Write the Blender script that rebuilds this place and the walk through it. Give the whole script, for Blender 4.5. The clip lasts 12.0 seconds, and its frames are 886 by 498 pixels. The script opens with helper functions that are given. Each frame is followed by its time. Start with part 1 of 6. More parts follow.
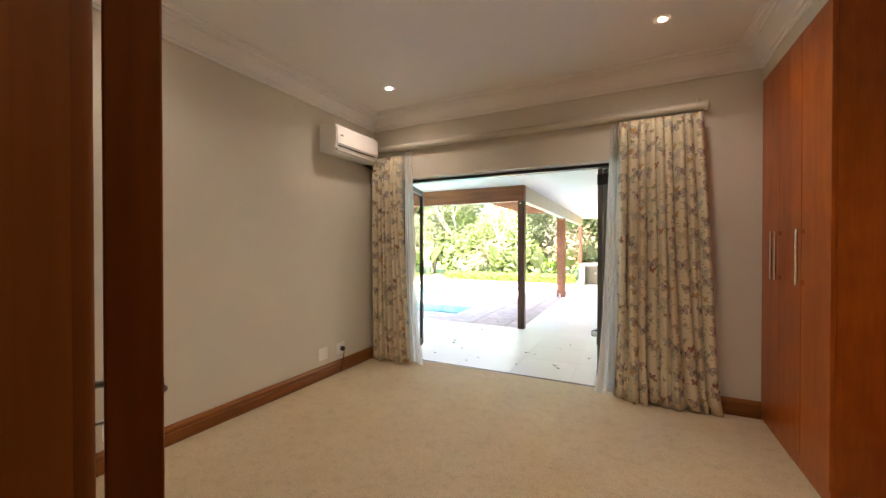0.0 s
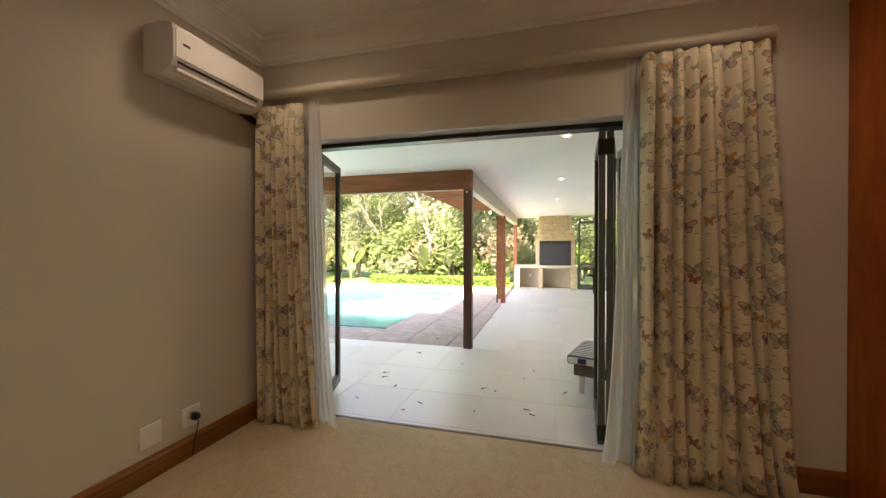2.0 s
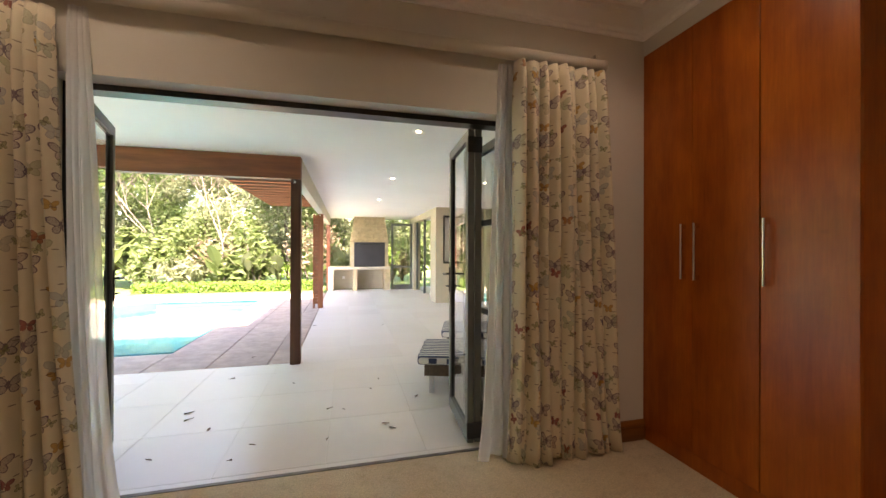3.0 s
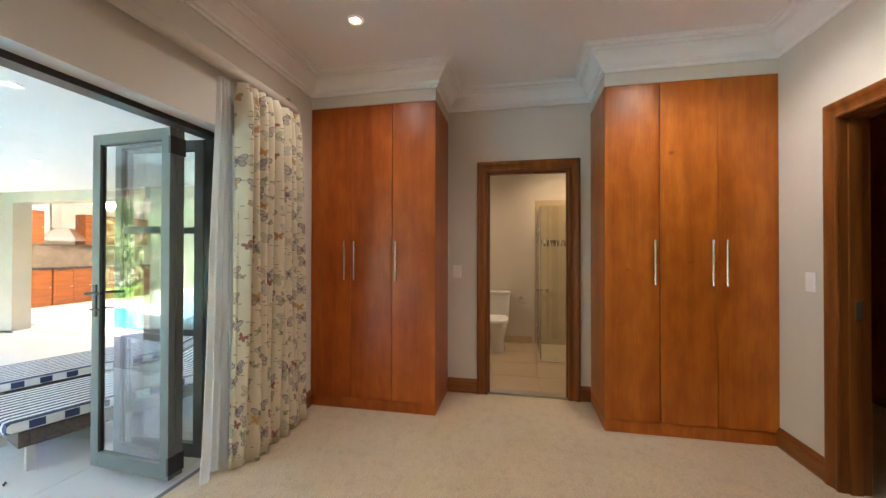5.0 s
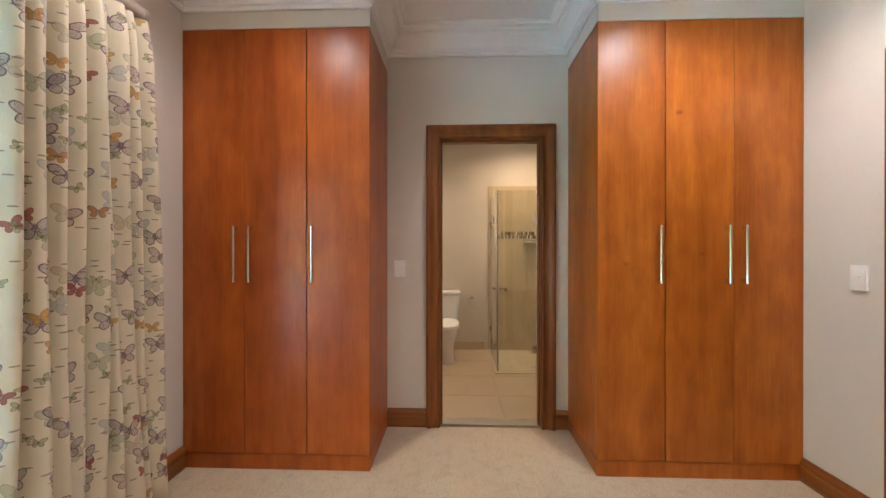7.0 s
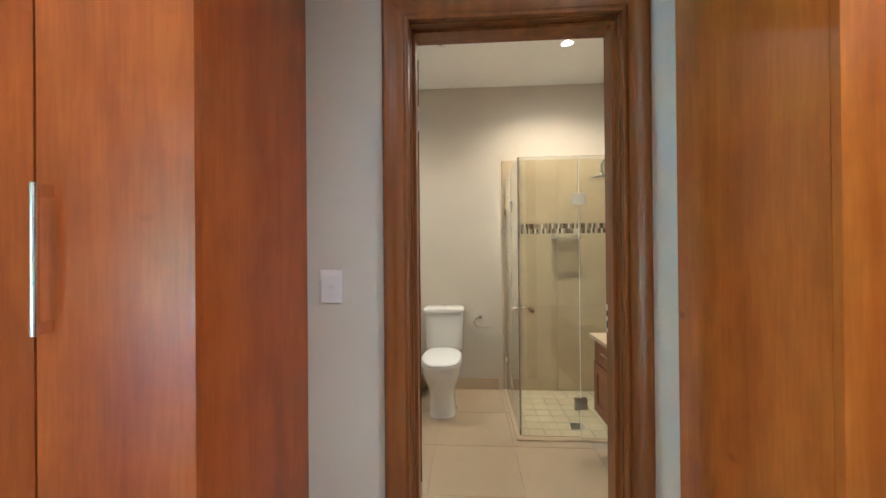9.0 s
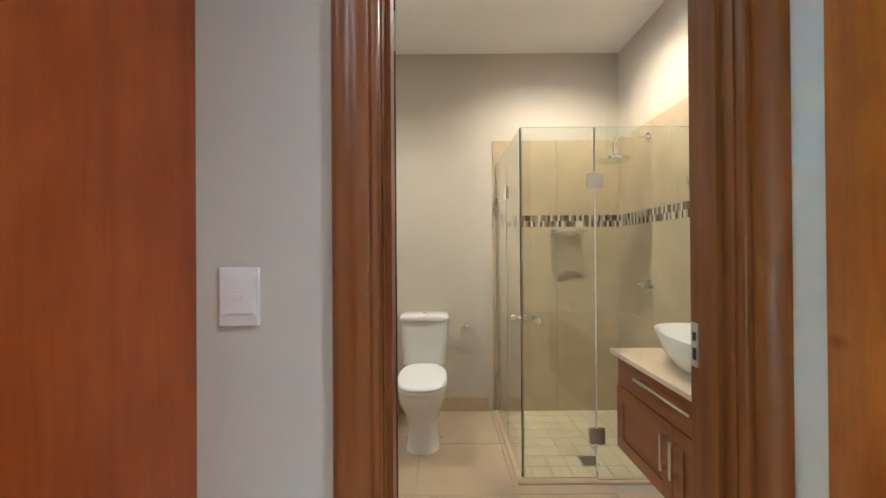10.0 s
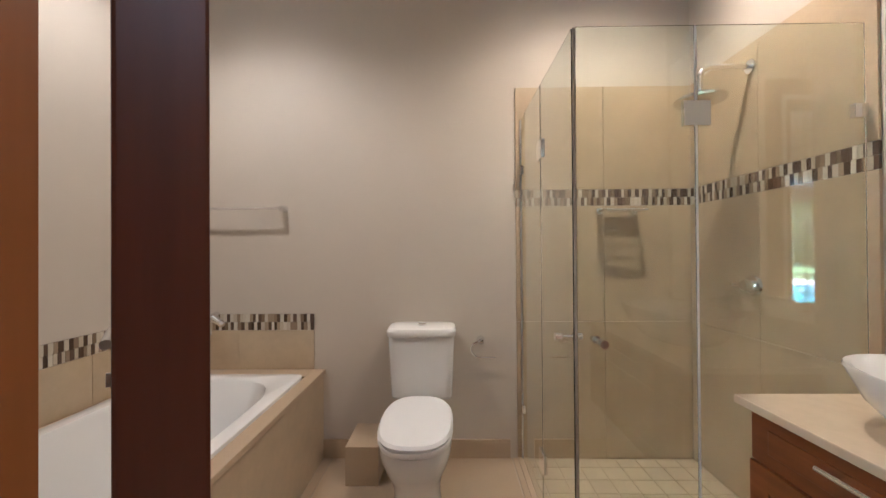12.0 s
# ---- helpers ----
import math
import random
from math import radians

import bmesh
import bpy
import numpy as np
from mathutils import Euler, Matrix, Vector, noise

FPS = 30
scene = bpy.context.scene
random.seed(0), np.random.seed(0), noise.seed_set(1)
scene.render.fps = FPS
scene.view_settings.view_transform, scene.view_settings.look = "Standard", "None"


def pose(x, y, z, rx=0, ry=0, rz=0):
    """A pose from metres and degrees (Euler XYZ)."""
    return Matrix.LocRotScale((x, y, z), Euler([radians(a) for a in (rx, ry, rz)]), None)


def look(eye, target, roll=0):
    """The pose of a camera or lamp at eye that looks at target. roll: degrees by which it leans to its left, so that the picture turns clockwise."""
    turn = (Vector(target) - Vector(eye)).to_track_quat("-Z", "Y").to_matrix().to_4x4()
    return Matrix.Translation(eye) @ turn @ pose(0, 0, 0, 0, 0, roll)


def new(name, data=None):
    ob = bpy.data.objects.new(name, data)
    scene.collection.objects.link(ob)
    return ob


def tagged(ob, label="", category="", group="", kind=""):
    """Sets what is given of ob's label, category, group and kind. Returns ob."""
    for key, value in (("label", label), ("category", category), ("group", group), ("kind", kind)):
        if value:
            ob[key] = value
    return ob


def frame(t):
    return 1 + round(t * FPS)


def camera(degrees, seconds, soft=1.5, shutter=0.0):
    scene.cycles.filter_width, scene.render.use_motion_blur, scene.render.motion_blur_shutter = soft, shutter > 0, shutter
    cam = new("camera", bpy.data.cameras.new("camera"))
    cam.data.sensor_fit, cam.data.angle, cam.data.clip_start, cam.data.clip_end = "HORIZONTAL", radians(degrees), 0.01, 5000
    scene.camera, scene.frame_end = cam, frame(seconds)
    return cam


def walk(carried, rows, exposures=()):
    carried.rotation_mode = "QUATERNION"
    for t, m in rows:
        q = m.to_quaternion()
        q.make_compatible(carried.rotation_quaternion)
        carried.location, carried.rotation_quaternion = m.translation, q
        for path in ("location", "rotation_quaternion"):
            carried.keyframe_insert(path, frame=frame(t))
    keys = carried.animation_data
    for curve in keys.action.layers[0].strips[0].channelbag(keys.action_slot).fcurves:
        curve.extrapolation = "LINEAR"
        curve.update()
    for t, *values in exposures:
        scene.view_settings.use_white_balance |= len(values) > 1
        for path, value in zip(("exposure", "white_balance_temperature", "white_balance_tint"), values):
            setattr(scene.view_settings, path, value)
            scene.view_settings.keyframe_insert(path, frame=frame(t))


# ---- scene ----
cam = camera(99.3, 12.0)
PATH = [
    (0, (-0.114, 0.463, 1.28), (-1.008, 2.252, 1.264), 0.0),
    (0.5, (-0.248, 0.765, 1.269), (-1.125, 2.562, 1.254), 0.1),
    (1, (-0.402, 1.058, 1.259), (-1.254, 2.867, 1.247), 0.1),
    (1.5, (-0.571, 1.341, 1.267), (-1.317, 3.196, 1.255), 0.1),
    (2, (-0.71, 1.642, 1.256), (-1.237, 3.571, 1.247), 0.1),
    (2.5, (-0.884, 1.859, 1.247), (-1.031, 3.853, 1.245), 0.2),
    (3, (-1.128, 1.943, 1.222), (-0.631, 3.881, 1.228), 0.2),
    (3.5, (-1.462, 2.017, 1.222), (-0.263, 3.618, 1.239), 0.3),
    (3.7, (-1.609, 2.059, 1.231), (-0.178, 3.456, 1.249), 0.3),
    (5.3, (-2.166, 2.327, 1.292), (-0.186, 2.611, 1.306), 0.1),
    (5.5, (-2.135, 2.353, 1.284), (-0.148, 2.583, 1.297), 0.1),
    (6, (-1.966, 2.398, 1.262), (0.03, 2.511, 1.271), 0.0),
    (6.5, (-1.665, 2.411, 1.253), (0.333, 2.488, 1.257), 0.0),
    (7, (-1.336, 2.44, 1.25), (0.662, 2.513, 1.247), -0.0),
    (7.2, (-1.203, 2.458, 1.254), (0.796, 2.525, 1.247), 0.0),
    (9, (0.006, 2.368, 1.229), (2.002, 2.493, 1.237), -0.5),
    (9.5, (0.284, 2.375, 1.223), (2.281, 2.47, 1.234), -0.3),
    (10, (0.548, 2.439, 1.196), (2.548, 2.433, 1.205), -0.4),
    (10.5, (0.764, 2.47, 1.166), (2.762, 2.393, 1.181), -0.3),
    (11, (0.971, 2.468, 1.139), (2.967, 2.349, 1.155), -0.3),
    (11.5, (1.144, 2.458, 1.132), (3.14, 2.335, 1.146), -0.4),
    (12, (1.317, 2.428, 1.123), (3.317, 2.455, 1.136), -0.4),
]
walk(cam, [(t, look(eye, target, roll)) for t, eye, target, roll in PATH], [
    (0.0, 4.7, 7100, 20), (0.5, 4.4, 8600, 20), (1.5, 3.95, 8600, 20), (2.5, 3.75, 8000, 25), (3.0, 3.9, 8000, 26), (3.7, 4.3, 7900, 30), (5.3, 5.1, 5850, 16), (6.0, 5.25, 5800, 18),
    (7.0, 5.4, 5700, 18), (9.0, 5.8, 4700, 6), (10.0, 5.8, 4650, 6), (10.5, 5.8, 4650, 8), (12.0, 5.5, 4700, 17)])
# ---------------------------------------------------------------- light
w = bpy.data.worlds.new("world")
scene.world = w
w.use_nodes = True
wn = w.node_tree
sky = wn.nodes.new("ShaderNodeTexSky")
sky.sky_type = "NISHITA"
sky.sun_disc = False
sky.sun_elevation = radians(50)
sky.sun_rotation = radians(176)
wn.links.new(sky.outputs[0], wn.nodes["Background"].inputs[0])
wn.nodes["Background"].inputs[1].default_value = 0.15

sun = new("sun", bpy.data.lights.new("sun", "SUN"))
sun.data.energy, sun.data.angle, sun.data.color = 5.0, radians(0.5), (1.0, 0.94, 0.85)
sun.matrix_world = look((0.3, -7.7, 10), (0, 0, 0))

# ---------------------------------------------------------------- plan
XW, XE, YS, YN, ZC = -2.77, 1.30, 0.58, 4.00, 2.75      # bedroom
XF = 0.75                                              # wardrobe fronts
BX0, BX1, BY0, BY1, BZ = 1.43, 3.42, 1.08, 3.97, 2.70   # bathroom
FZ = -0.024                                            # bathroom floor level
PZ = -0.03                                           # patio level
RZ = 2.24                                              # patio ceiling


# ---------------------------------------------------------------- materials
def material(name):
    m = bpy.data.materials.new(name)
    m.use_nodes = True
    nt = m.node_tree
    return m, nt, nt.nodes["Principled BSDF"]


def node(nt, kind, **inputs):
    n = nt.nodes.new(kind)
    for k, v in inputs.items():
        n.inputs[k.replace("_", " ")].default_value = v
    return n


def ramp(nt, src, stops):
    r = nt.nodes.new("ShaderNodeValToRGB")
    el = r.color_ramp.elements
    while len(el) < len(stops):
        el.new(0.5)
    for e, (p, c) in zip(el, stops):
        e.position, e.color = p, (*c, 1)
    nt.links.new(src, r.inputs[0])
    return r.outputs[0]


def coords(nt, scale, spread=0.0):
    tc = nt.nodes.new("ShaderNodeTexCoord")
    mp = nt.nodes.new("ShaderNodeMapping")
    mp.inputs["Scale"].default_value = scale
    src = tc.outputs["Object"]
    if spread:
        oi = nt.nodes.new("ShaderNodeObjectInfo")
        mul = nt.nodes.new("ShaderNodeMath")
        mul.operation = "MULTIPLY"
        mul.inputs[1].default_value = spread
        nt.links.new(oi.outputs["Random"], mul.inputs[0])
        nt.links.new(mul.outputs[0], mp.inputs["Location"])
    nt.links.new(src, mp.inputs["Vector"])
    return mp.outputs[0]


def noise_of(nt, vec, scale, detail=3.0, rough=0.55):
    n = node(nt, "ShaderNodeTexNoise", Scale=scale, Detail=detail, Roughness=rough)
    nt.links.new(vec, n.inputs["Vector"])
    return n.outputs["Fac"]


def bump(nt, b, src, strength, dist):
    k = node(nt, "ShaderNodeBump", Strength=strength, Distance=dist)
    nt.links.new(src, k.inputs["Height"])
    nt.links.new(k.outputs[0], b.inputs["Normal"])


def mixed(nt, fac, a, b_, kind="MIX"):
    mx = nt.nodes.new("ShaderNodeMix")
    mx.data_type, mx.blend_type = "RGBA", kind
    for src, i in ((fac, 0), (a, 6), (b_, 7)):
        if isinstance(src, (int, float)):
            mx.inputs[i].default_value = src
        elif isinstance(src, tuple):
            mx.inputs[i].default_value = (*src, 1)
        else:
            nt.links.new(src, mx.inputs[i])
    return mx.outputs[2]


def plain(name, color, rough=0.5, metal=0.0, vary=0.08, scale=3.0, fine=60.0, relief=0.15, spread=0.0, dist=0.002):
    m, nt, b = material(name)
    v = coords(nt, (1, 1, 1), spread)
    big = noise_of(nt, v, scale, 4)
    lo = tuple(c * (1 - vary) for c in color)
    hi = tuple(min(1, c * (1 + vary)) for c in color)
    nt.links.new(ramp(nt, big, [(0.3, lo), (0.7, hi)]), b.inputs["Base Color"])
    b.inputs["Roughness"].default_value, b.inputs["Metallic"].default_value = rough, metal
    if relief:
        bump(nt, b, noise_of(nt, v, fine, 2), relief, dist)
    return m


def wood(name, dark, light, rough=0.35, stretch=(9, 9, 0.7), knots=True, coat=0.11, broad=2.2, fine=0.85, gloss=0.5):
    m, nt, b = material(name)
    v = coords(nt, stretch, 31.0)
    g1 = noise_of(nt, v, broad, 4, 0.5)
    g2 = noise_of(nt, v, 14.0, 3, 0.6)
    c1 = ramp(nt, g1, [(0.28, dark), (0.72, light)])
    c2 = ramp(nt, g2, [(0.35, (fine, fine * 0.98, fine * 0.96)), (0.65, (1, 1, 1))])
    col = mixed(nt, 0.55, c1, c2, "MULTIPLY")
    if knots:
        v2 = coords(nt, (1, 1, 0.5), 17.0)
        k = ramp(nt, noise_of(nt, v2, 2.2, 2), [(0.3, (0.80, 0.76, 0.74)), (0.55, (1, 1, 1))])
        col = mixed(nt, 0.8, col, k, "MULTIPLY")
        fig = ramp(nt, noise_of(nt, coords(nt, (5, 5, 2.2), 53.0), 2.4, 3, 0.5), [(0.38, (0.80, 0.74, 0.68)), (0.62, (1, 1, 1))])
        col = mixed(nt, 0.85, col, fig, "MULTIPLY")
        flame = ramp(nt, noise_of(nt, coords(nt, (6.5, 6.5, 0.32), 87.0), 2.0, 5, 0.62), [(0.34, (0.84, 0.77, 0.70)), (0.52, (1, 1, 1)), (0.68, (1.0, 0.94, 0.88))])
        col = mixed(nt, 0.8, col, flame, "MULTIPLY")
        v3 = coords(nt, (2.2, 2.2, 3.4), 41.0)
        dots = node(nt, "ShaderNodeTexVoronoi", Scale=1.0, Randomness=1.0)
        nt.links.new(v3, dots.inputs["Vector"])
        kn = ramp(nt, dots.outputs["Distance"], [(0.02, (0.45, 0.36, 0.32)), (0.06, (1, 1, 1))])
        col = mixed(nt, 0.7, col, kn, "MULTIPLY")
    nt.links.new(col, b.inputs["Base Color"])
    b.inputs["Roughness"].default_value = rough
    b.inputs["Specular IOR Level"].default_value = gloss
    b.inputs["Coat Weight"].default_value = coat
    b.inputs["Coat Roughness"].default_value = 0.25
    bump(nt, b, g2, 0.06, 0.001)
    return m


def tile_mat(name, color, vary=0.12, rough=0.35, vein=3.5, relief=0.1):
    m, nt, b = material(name)
    v = coords(nt, (1, 1, 1), 23.0)
    oi = nt.nodes.new("ShaderNodeObjectInfo")
    lo = tuple(c * (1 - vary) for c in color)
    hi = tuple(min(1, c * (1 + vary)) for c in color)
    c1 = ramp(nt, noise_of(nt, v, vein, 6, 0.65), [(0.3, lo), (0.7, hi)])
    c2 = ramp(nt, oi.outputs["Random"], [(0, (0.93, 0.92, 0.91)), (1, (1, 1, 1))])
    nt.links.new(mixed(nt, 1.0, c1, c2, "MULTIPLY"), b.inputs["Base Color"])
    r = ramp(nt, noise_of(nt, v, 9, 3), [(0.3, (rough - 0.02,) * 3), (0.7, (rough + 0.03,) * 3)])
    nt.links.new(r, b.inputs["Roughness"])
    bump(nt, b, noise_of(nt, v, 40, 3), relief, 0.002)
    return m


def clear_glass(name, tint=(0.97, 0.99, 0.98), ior=1.45):
    m, nt, b = material(name)
    b.inputs["Base Color"].default_value = (*tint, 1)
    b.inputs["Roughness"].default_value = 0.0
    b.inputs["Transmission Weight"].default_value = 1.0
    b.inputs["IOR"].default_value = ior
    return m


def curtain_print(name):
    m, nt, b = material(name)
    uv = nt.nodes.new("ShaderNodeTexCoord").outputs["UV"]
    base = ramp(nt, noise_of(nt, uv, 6, 3), [(0.3, (0.66, 0.585, 0.435)), (0.7, (0.73, 0.66, 0.50))])

    def math_(op, a, b_=None, c=None):
        n = nt.nodes.new("ShaderNodeMath")
        n.operation = op
        for i, s in enumerate((a, b_, c)):
            if s is None:
                continue
            if isinstance(s, (int, float)):
                n.inputs[i].default_value = s
            else:
                nt.links.new(s, n.inputs[i])
        return n.outputs[0]

    def butterflies(col, scale, size, shift, randomness, tones, fill_w, rim_w, share, tilt=0.5):
        """Winged motifs on a scattered lay: veined wings with a dark rim and body."""
        mp = nt.nodes.new("ShaderNodeMapping")
        mp.inputs["Location"].default_value = shift
        nt.links.new(uv, mp.inputs["Vector"])
        vor = node(nt, "ShaderNodeTexVoronoi", Scale=scale, Randomness=randomness)
        vor.voronoi_dimensions = "2D"
        nt.links.new(mp.outputs[0], vor.inputs["Vector"])
        sub = nt.nodes.new("ShaderNodeVectorMath")
        sub.operation = "SUBTRACT"
        nt.links.new(mp.outputs[0], sub.inputs[0])
        nt.links.new(vor.outputs["Position"], sub.inputs[1])
        rot = nt.nodes.new("ShaderNodeVectorRotate")
        rot.rotation_type = "Z_AXIS"
        nt.links.new(sub.outputs[0], rot.inputs["Vector"])
        sep = nt.nodes.new("ShaderNodeSeparateColor")
        nt.links.new(vor.outputs["Color"], sep.inputs[0])
        nt.links.new(math_("MULTIPLY_ADD", sep.outputs[1], tilt, -tilt / 2), rot.inputs["Angle"])
        xyz = nt.nodes.new("ShaderNodeSeparateXYZ")
        nt.links.new(rot.outputs[0], xyz.inputs[0])
        ax, y = math_("ABSOLUTE", xyz.outputs[0]), xyz.outputs[1]

        def ell(cx, cy, rx, ry, skew=0.0):
            dx = math_("DIVIDE", math_("SUBTRACT", ax, cx * size), rx * size)
            yy = math_("SUBTRACT", y, math_("MULTIPLY", ax, skew)) if skew else y
            dy = math_("DIVIDE", math_("SUBTRACT", yy, cy * size), ry * size)
            return math_("ADD", math_("POWER", dx, 2.0), math_("POWER", dy, 2.0))
        wing = math_("MINIMUM", ell(0.54, 0.06, 0.50, 0.40, 0.42), ell(0.40, -0.34, 0.36, 0.36, -0.15))
        wing = math_("ADD", wing, math_("MULTIPLY_ADD", noise_of(nt, uv, 90, 2), 0.5, -0.25))
        shown = math_("LESS_THAN", sep.outputs[2], share)
        fill = math_("MULTIPLY", math_("LESS_THAN", wing, 1.0), shown)
        rim = math_("MULTIPLY", fill, math_("GREATER_THAN", wing, 0.66))
        vein = math_("MULTIPLY", fill, math_("GREATER_THAN", noise_of(nt, uv, 170, 1), 0.60))
        body = math_("MULTIPLY", math_("LESS_THAN", ell(0.0, -0.02, 0.09, 0.36), 1.0), shown)
        line = math_("MAXIMUM", math_("MAXIMUM", rim, math_("MULTIPLY", vein, 0.55)), body)
        tone = ramp(nt, sep.outputs[0], tones)
        dark = mixed(nt, 0.55, tone, (0.07, 0.035, 0.05))
        col = mixed(nt, math_("MULTIPLY", fill, fill_w), col, tone)
        return mixed(nt, math_("MULTIPLY", line, rim_w), col, dark)

    pale = [(0.0, (0.40, 0.40, 0.22)), (0.4, (0.34, 0.38, 0.26)), (0.7, (0.40, 0.42, 0.42)), (1.0, (0.50, 0.40, 0.20))]
    col = butterflies(base, 6.2, 0.046, (1.7, 2.4, 0), 0.8, pale, 0.62, 0.35, 0.75)
    plum = [(0.0, (0.16, 0.09, 0.15)), (0.5, (0.20, 0.09, 0.13)), (1.0, (0.13, 0.09, 0.18))]
    col = butterflies(col, 5.8, 0.049, (0.3, 0.1, 0), 0.55, plum, 0.38, 0.82, 0.75)
    warm = [(0.0, (0.26, 0.035, 0.04)), (0.45, (0.33, 0.07, 0.04)), (0.6, (0.55, 0.32, 0.06)), (1.0, (0.50, 0.25, 0.05))]
    col = butterflies(col, 6.0, 0.030, (4.1, 1.2, 0), 0.9, warm, 0.85, 0.6, 0.48, 1.2)
    moss = [(0.0, (0.22, 0.24, 0.08)), (1.0, (0.30, 0.27, 0.10))]
    col = butterflies(col, 7.4, 0.020, (2.9, 5.3, 0), 0.9, moss, 0.6, 0.9, 0.6, 1.5)
    mp = nt.nodes.new("ShaderNodeMapping")
    mp.inputs["Scale"].default_value = (0.55, 2.6, 1)
    nt.links.new(uv, mp.inputs["Vector"])
    vor = node(nt, "ShaderNodeTexVoronoi", Scale=11.0, Randomness=0.9)
    vor.voronoi_dimensions = "2D"
    nt.links.new(mp.outputs[0], vor.inputs["Vector"])
    col = mixed(nt, math_("MULTIPLY", math_("LESS_THAN", vor.outputs["Distance"], 0.085), 0.65), col, (0.12, 0.07, 0.06))
    nt.links.new(col, b.inputs["Base Color"])
    b.inputs["Roughness"].default_value = 0.9
    b.inputs["Sheen Weight"].default_value = 0.15
    bump(nt, b, noise_of(nt, uv, 500, 2), 0.2, 0.001)
    return m


def striped(name):
    m, nt, b = material(name)
    v = coords(nt, (1, 1, 1))
    wv = node(nt, "ShaderNodeTexWave", Scale=5.2)
    wv.bands_direction = "Y"
    nt.links.new(v, wv.inputs["Vector"])
    col = ramp(nt, wv.outputs["Fac"], [(0.0, (0.05, 0.07, 0.14)), (0.44, (0.05, 0.07, 0.14)), (0.5, (0.72, 0.71, 0.68)), (1.0, (0.72, 0.71, 0.68))])
    nt.links.new(col, b.inputs["Base Color"])
    b.inputs["Roughness"].default_value = 0.9
    bump(nt, b, noise_of(nt, v, 300, 2), 0.2, 0.001)
    return m


def leaf_mat(name, dark, light, rough=0.65):
    m, nt, b = material(name)
    g = nt.nodes.new("ShaderNodeNewGeometry")
    col = ramp(nt, g.outputs["Random Per Island"], [(0.0, dark), (1.0, light)])
    nt.links.new(col, b.inputs["Base Color"])
    b.inputs["Roughness"].default_value = rough
    tr = nt.nodes.new("ShaderNodeBsdfTranslucent")
    nt.links.new(col, tr.inputs[0])
    mx = nt.nodes.new("ShaderNodeMixShader")
    mx.inputs[0].default_value = 0.62
    nt.links.new(b.outputs[0], mx.inputs[1])
    nt.links.new(tr.outputs[0], mx.inputs[2])
    nt.links.new(mx.outputs[0], nt.nodes["Material Output"].inputs[0])
    return m


def glow(name, color, strength):
    m, nt, b = material(name)
    b.inputs["Base Color"].default_value = (*color, 1)
    b.inputs["Emission Color"].default_value = (*color, 1)
    b.inputs["Emission Strength"].default_value = strength
    return m


def carpet_mat():
    m, nt, b = material("carpet_pile")
    v = coords(nt, (1, 1, 1))
    c1 = ramp(nt, noise_of(nt, v, 1.7, 5, 0.6), [(0.3, (0.75, 0.60, 0.385)), (0.7, (0.86, 0.72, 0.495))])
    c2 = ramp(nt, noise_of(nt, v, 130, 2), [(0.3, (0.70, 0.69, 0.67)), (0.7, (1, 1, 1))])
    c3 = ramp(nt, noise_of(nt, v, 13, 5, 0.7), [(0.32, (0.87, 0.85, 0.82)), (0.50, (1, 1, 1))])
    c4 = ramp(nt, noise_of(nt, coords(nt, (1, 1.7, 1)), 34, 3, 0.6), [(0.34, (0.93, 0.92, 0.91)), (0.56, (1, 1, 1))])
    col = mixed(nt, 1.0, mixed(nt, 1.0, c1, c2, "MULTIPLY"), c3, "MULTIPLY")
    nt.links.new(mixed(nt, 1.0, col, c4, "MULTIPLY"), b.inputs["Base Color"])
    b.inputs["Roughness"].default_value = 1.0
    b.inputs["Sheen Weight"].default_value = 0.2
    bump(nt, b, noise_of(nt, v, 170, 4, 0.7), 0.8, 0.008)
    return m


def sheer_mat():
    m, nt, b = material("sheer_voile")
    b.inputs["Base Color"].default_value = (0.93, 0.94, 0.94, 1)
    b.inputs["Roughness"].default_value = 0.9
    tr = node(nt, "ShaderNodeBsdfTranslucent", Color=(0.93, 0.94, 0.94, 1))
    tp = node(nt, "ShaderNodeBsdfTransparent", Color=(1, 1, 1, 1))
    a, c = nt.nodes.new("ShaderNodeMixShader"), nt.nodes.new("ShaderNodeMixShader")
    a.inputs[0].default_value, c.inputs[0].default_value = 0.45, 0.20
    nt.links.new(b.outputs[0], a.inputs[1])
    nt.links.new(tr.outputs[0], a.inputs[2])
    nt.links.new(a.outputs[0], c.inputs[1])
    nt.links.new(tp.outputs[0], c.inputs[2])
    nt.links.new(c.outputs[0], nt.nodes["Material Output"].inputs[0])
    return m


WALL = plain("wall_paint", (0.70, 0.67, 0.60), 0.75, vary=0.035, scale=1.2, fine=140, relief=0.12)
BATHWALL = plain("bath_wall_paint", (0.60, 0.54, 0.45), 0.7, vary=0.03, scale=1.2, fine=140, relief=0.1)
WHITE = plain("ceiling_paint", (0.87, 0.865, 0.85), 0.7, vary=0.025, scale=1.0, fine=150, relief=0.06)
CORNICE = plain("cornice_paint", (0.90, 0.895, 0.885), 0.55, vary=0.02, relief=0.05)
CARPET = carpet_mat()
CHERRY = wood("cherry_veneer", (0.41, 0.086, 0.010), (0.57, 0.150, 0.020), 0.32, stretch=(7, 7, 0.5), broad=1.0, fine=0.76, coat=0.07, gloss=0.35)
# the cherry recipe with yellower base colours, for the wardrobe by the entrance
CHERRY_PALE = wood("yellower_cherry_veneer", (0.46, 0.122, 0.010), (0.63, 0.195, 0.022), 0.32, stretch=(7, 7, 0.5), broad=1.0, fine=0.76, coat=0.07, gloss=0.35)
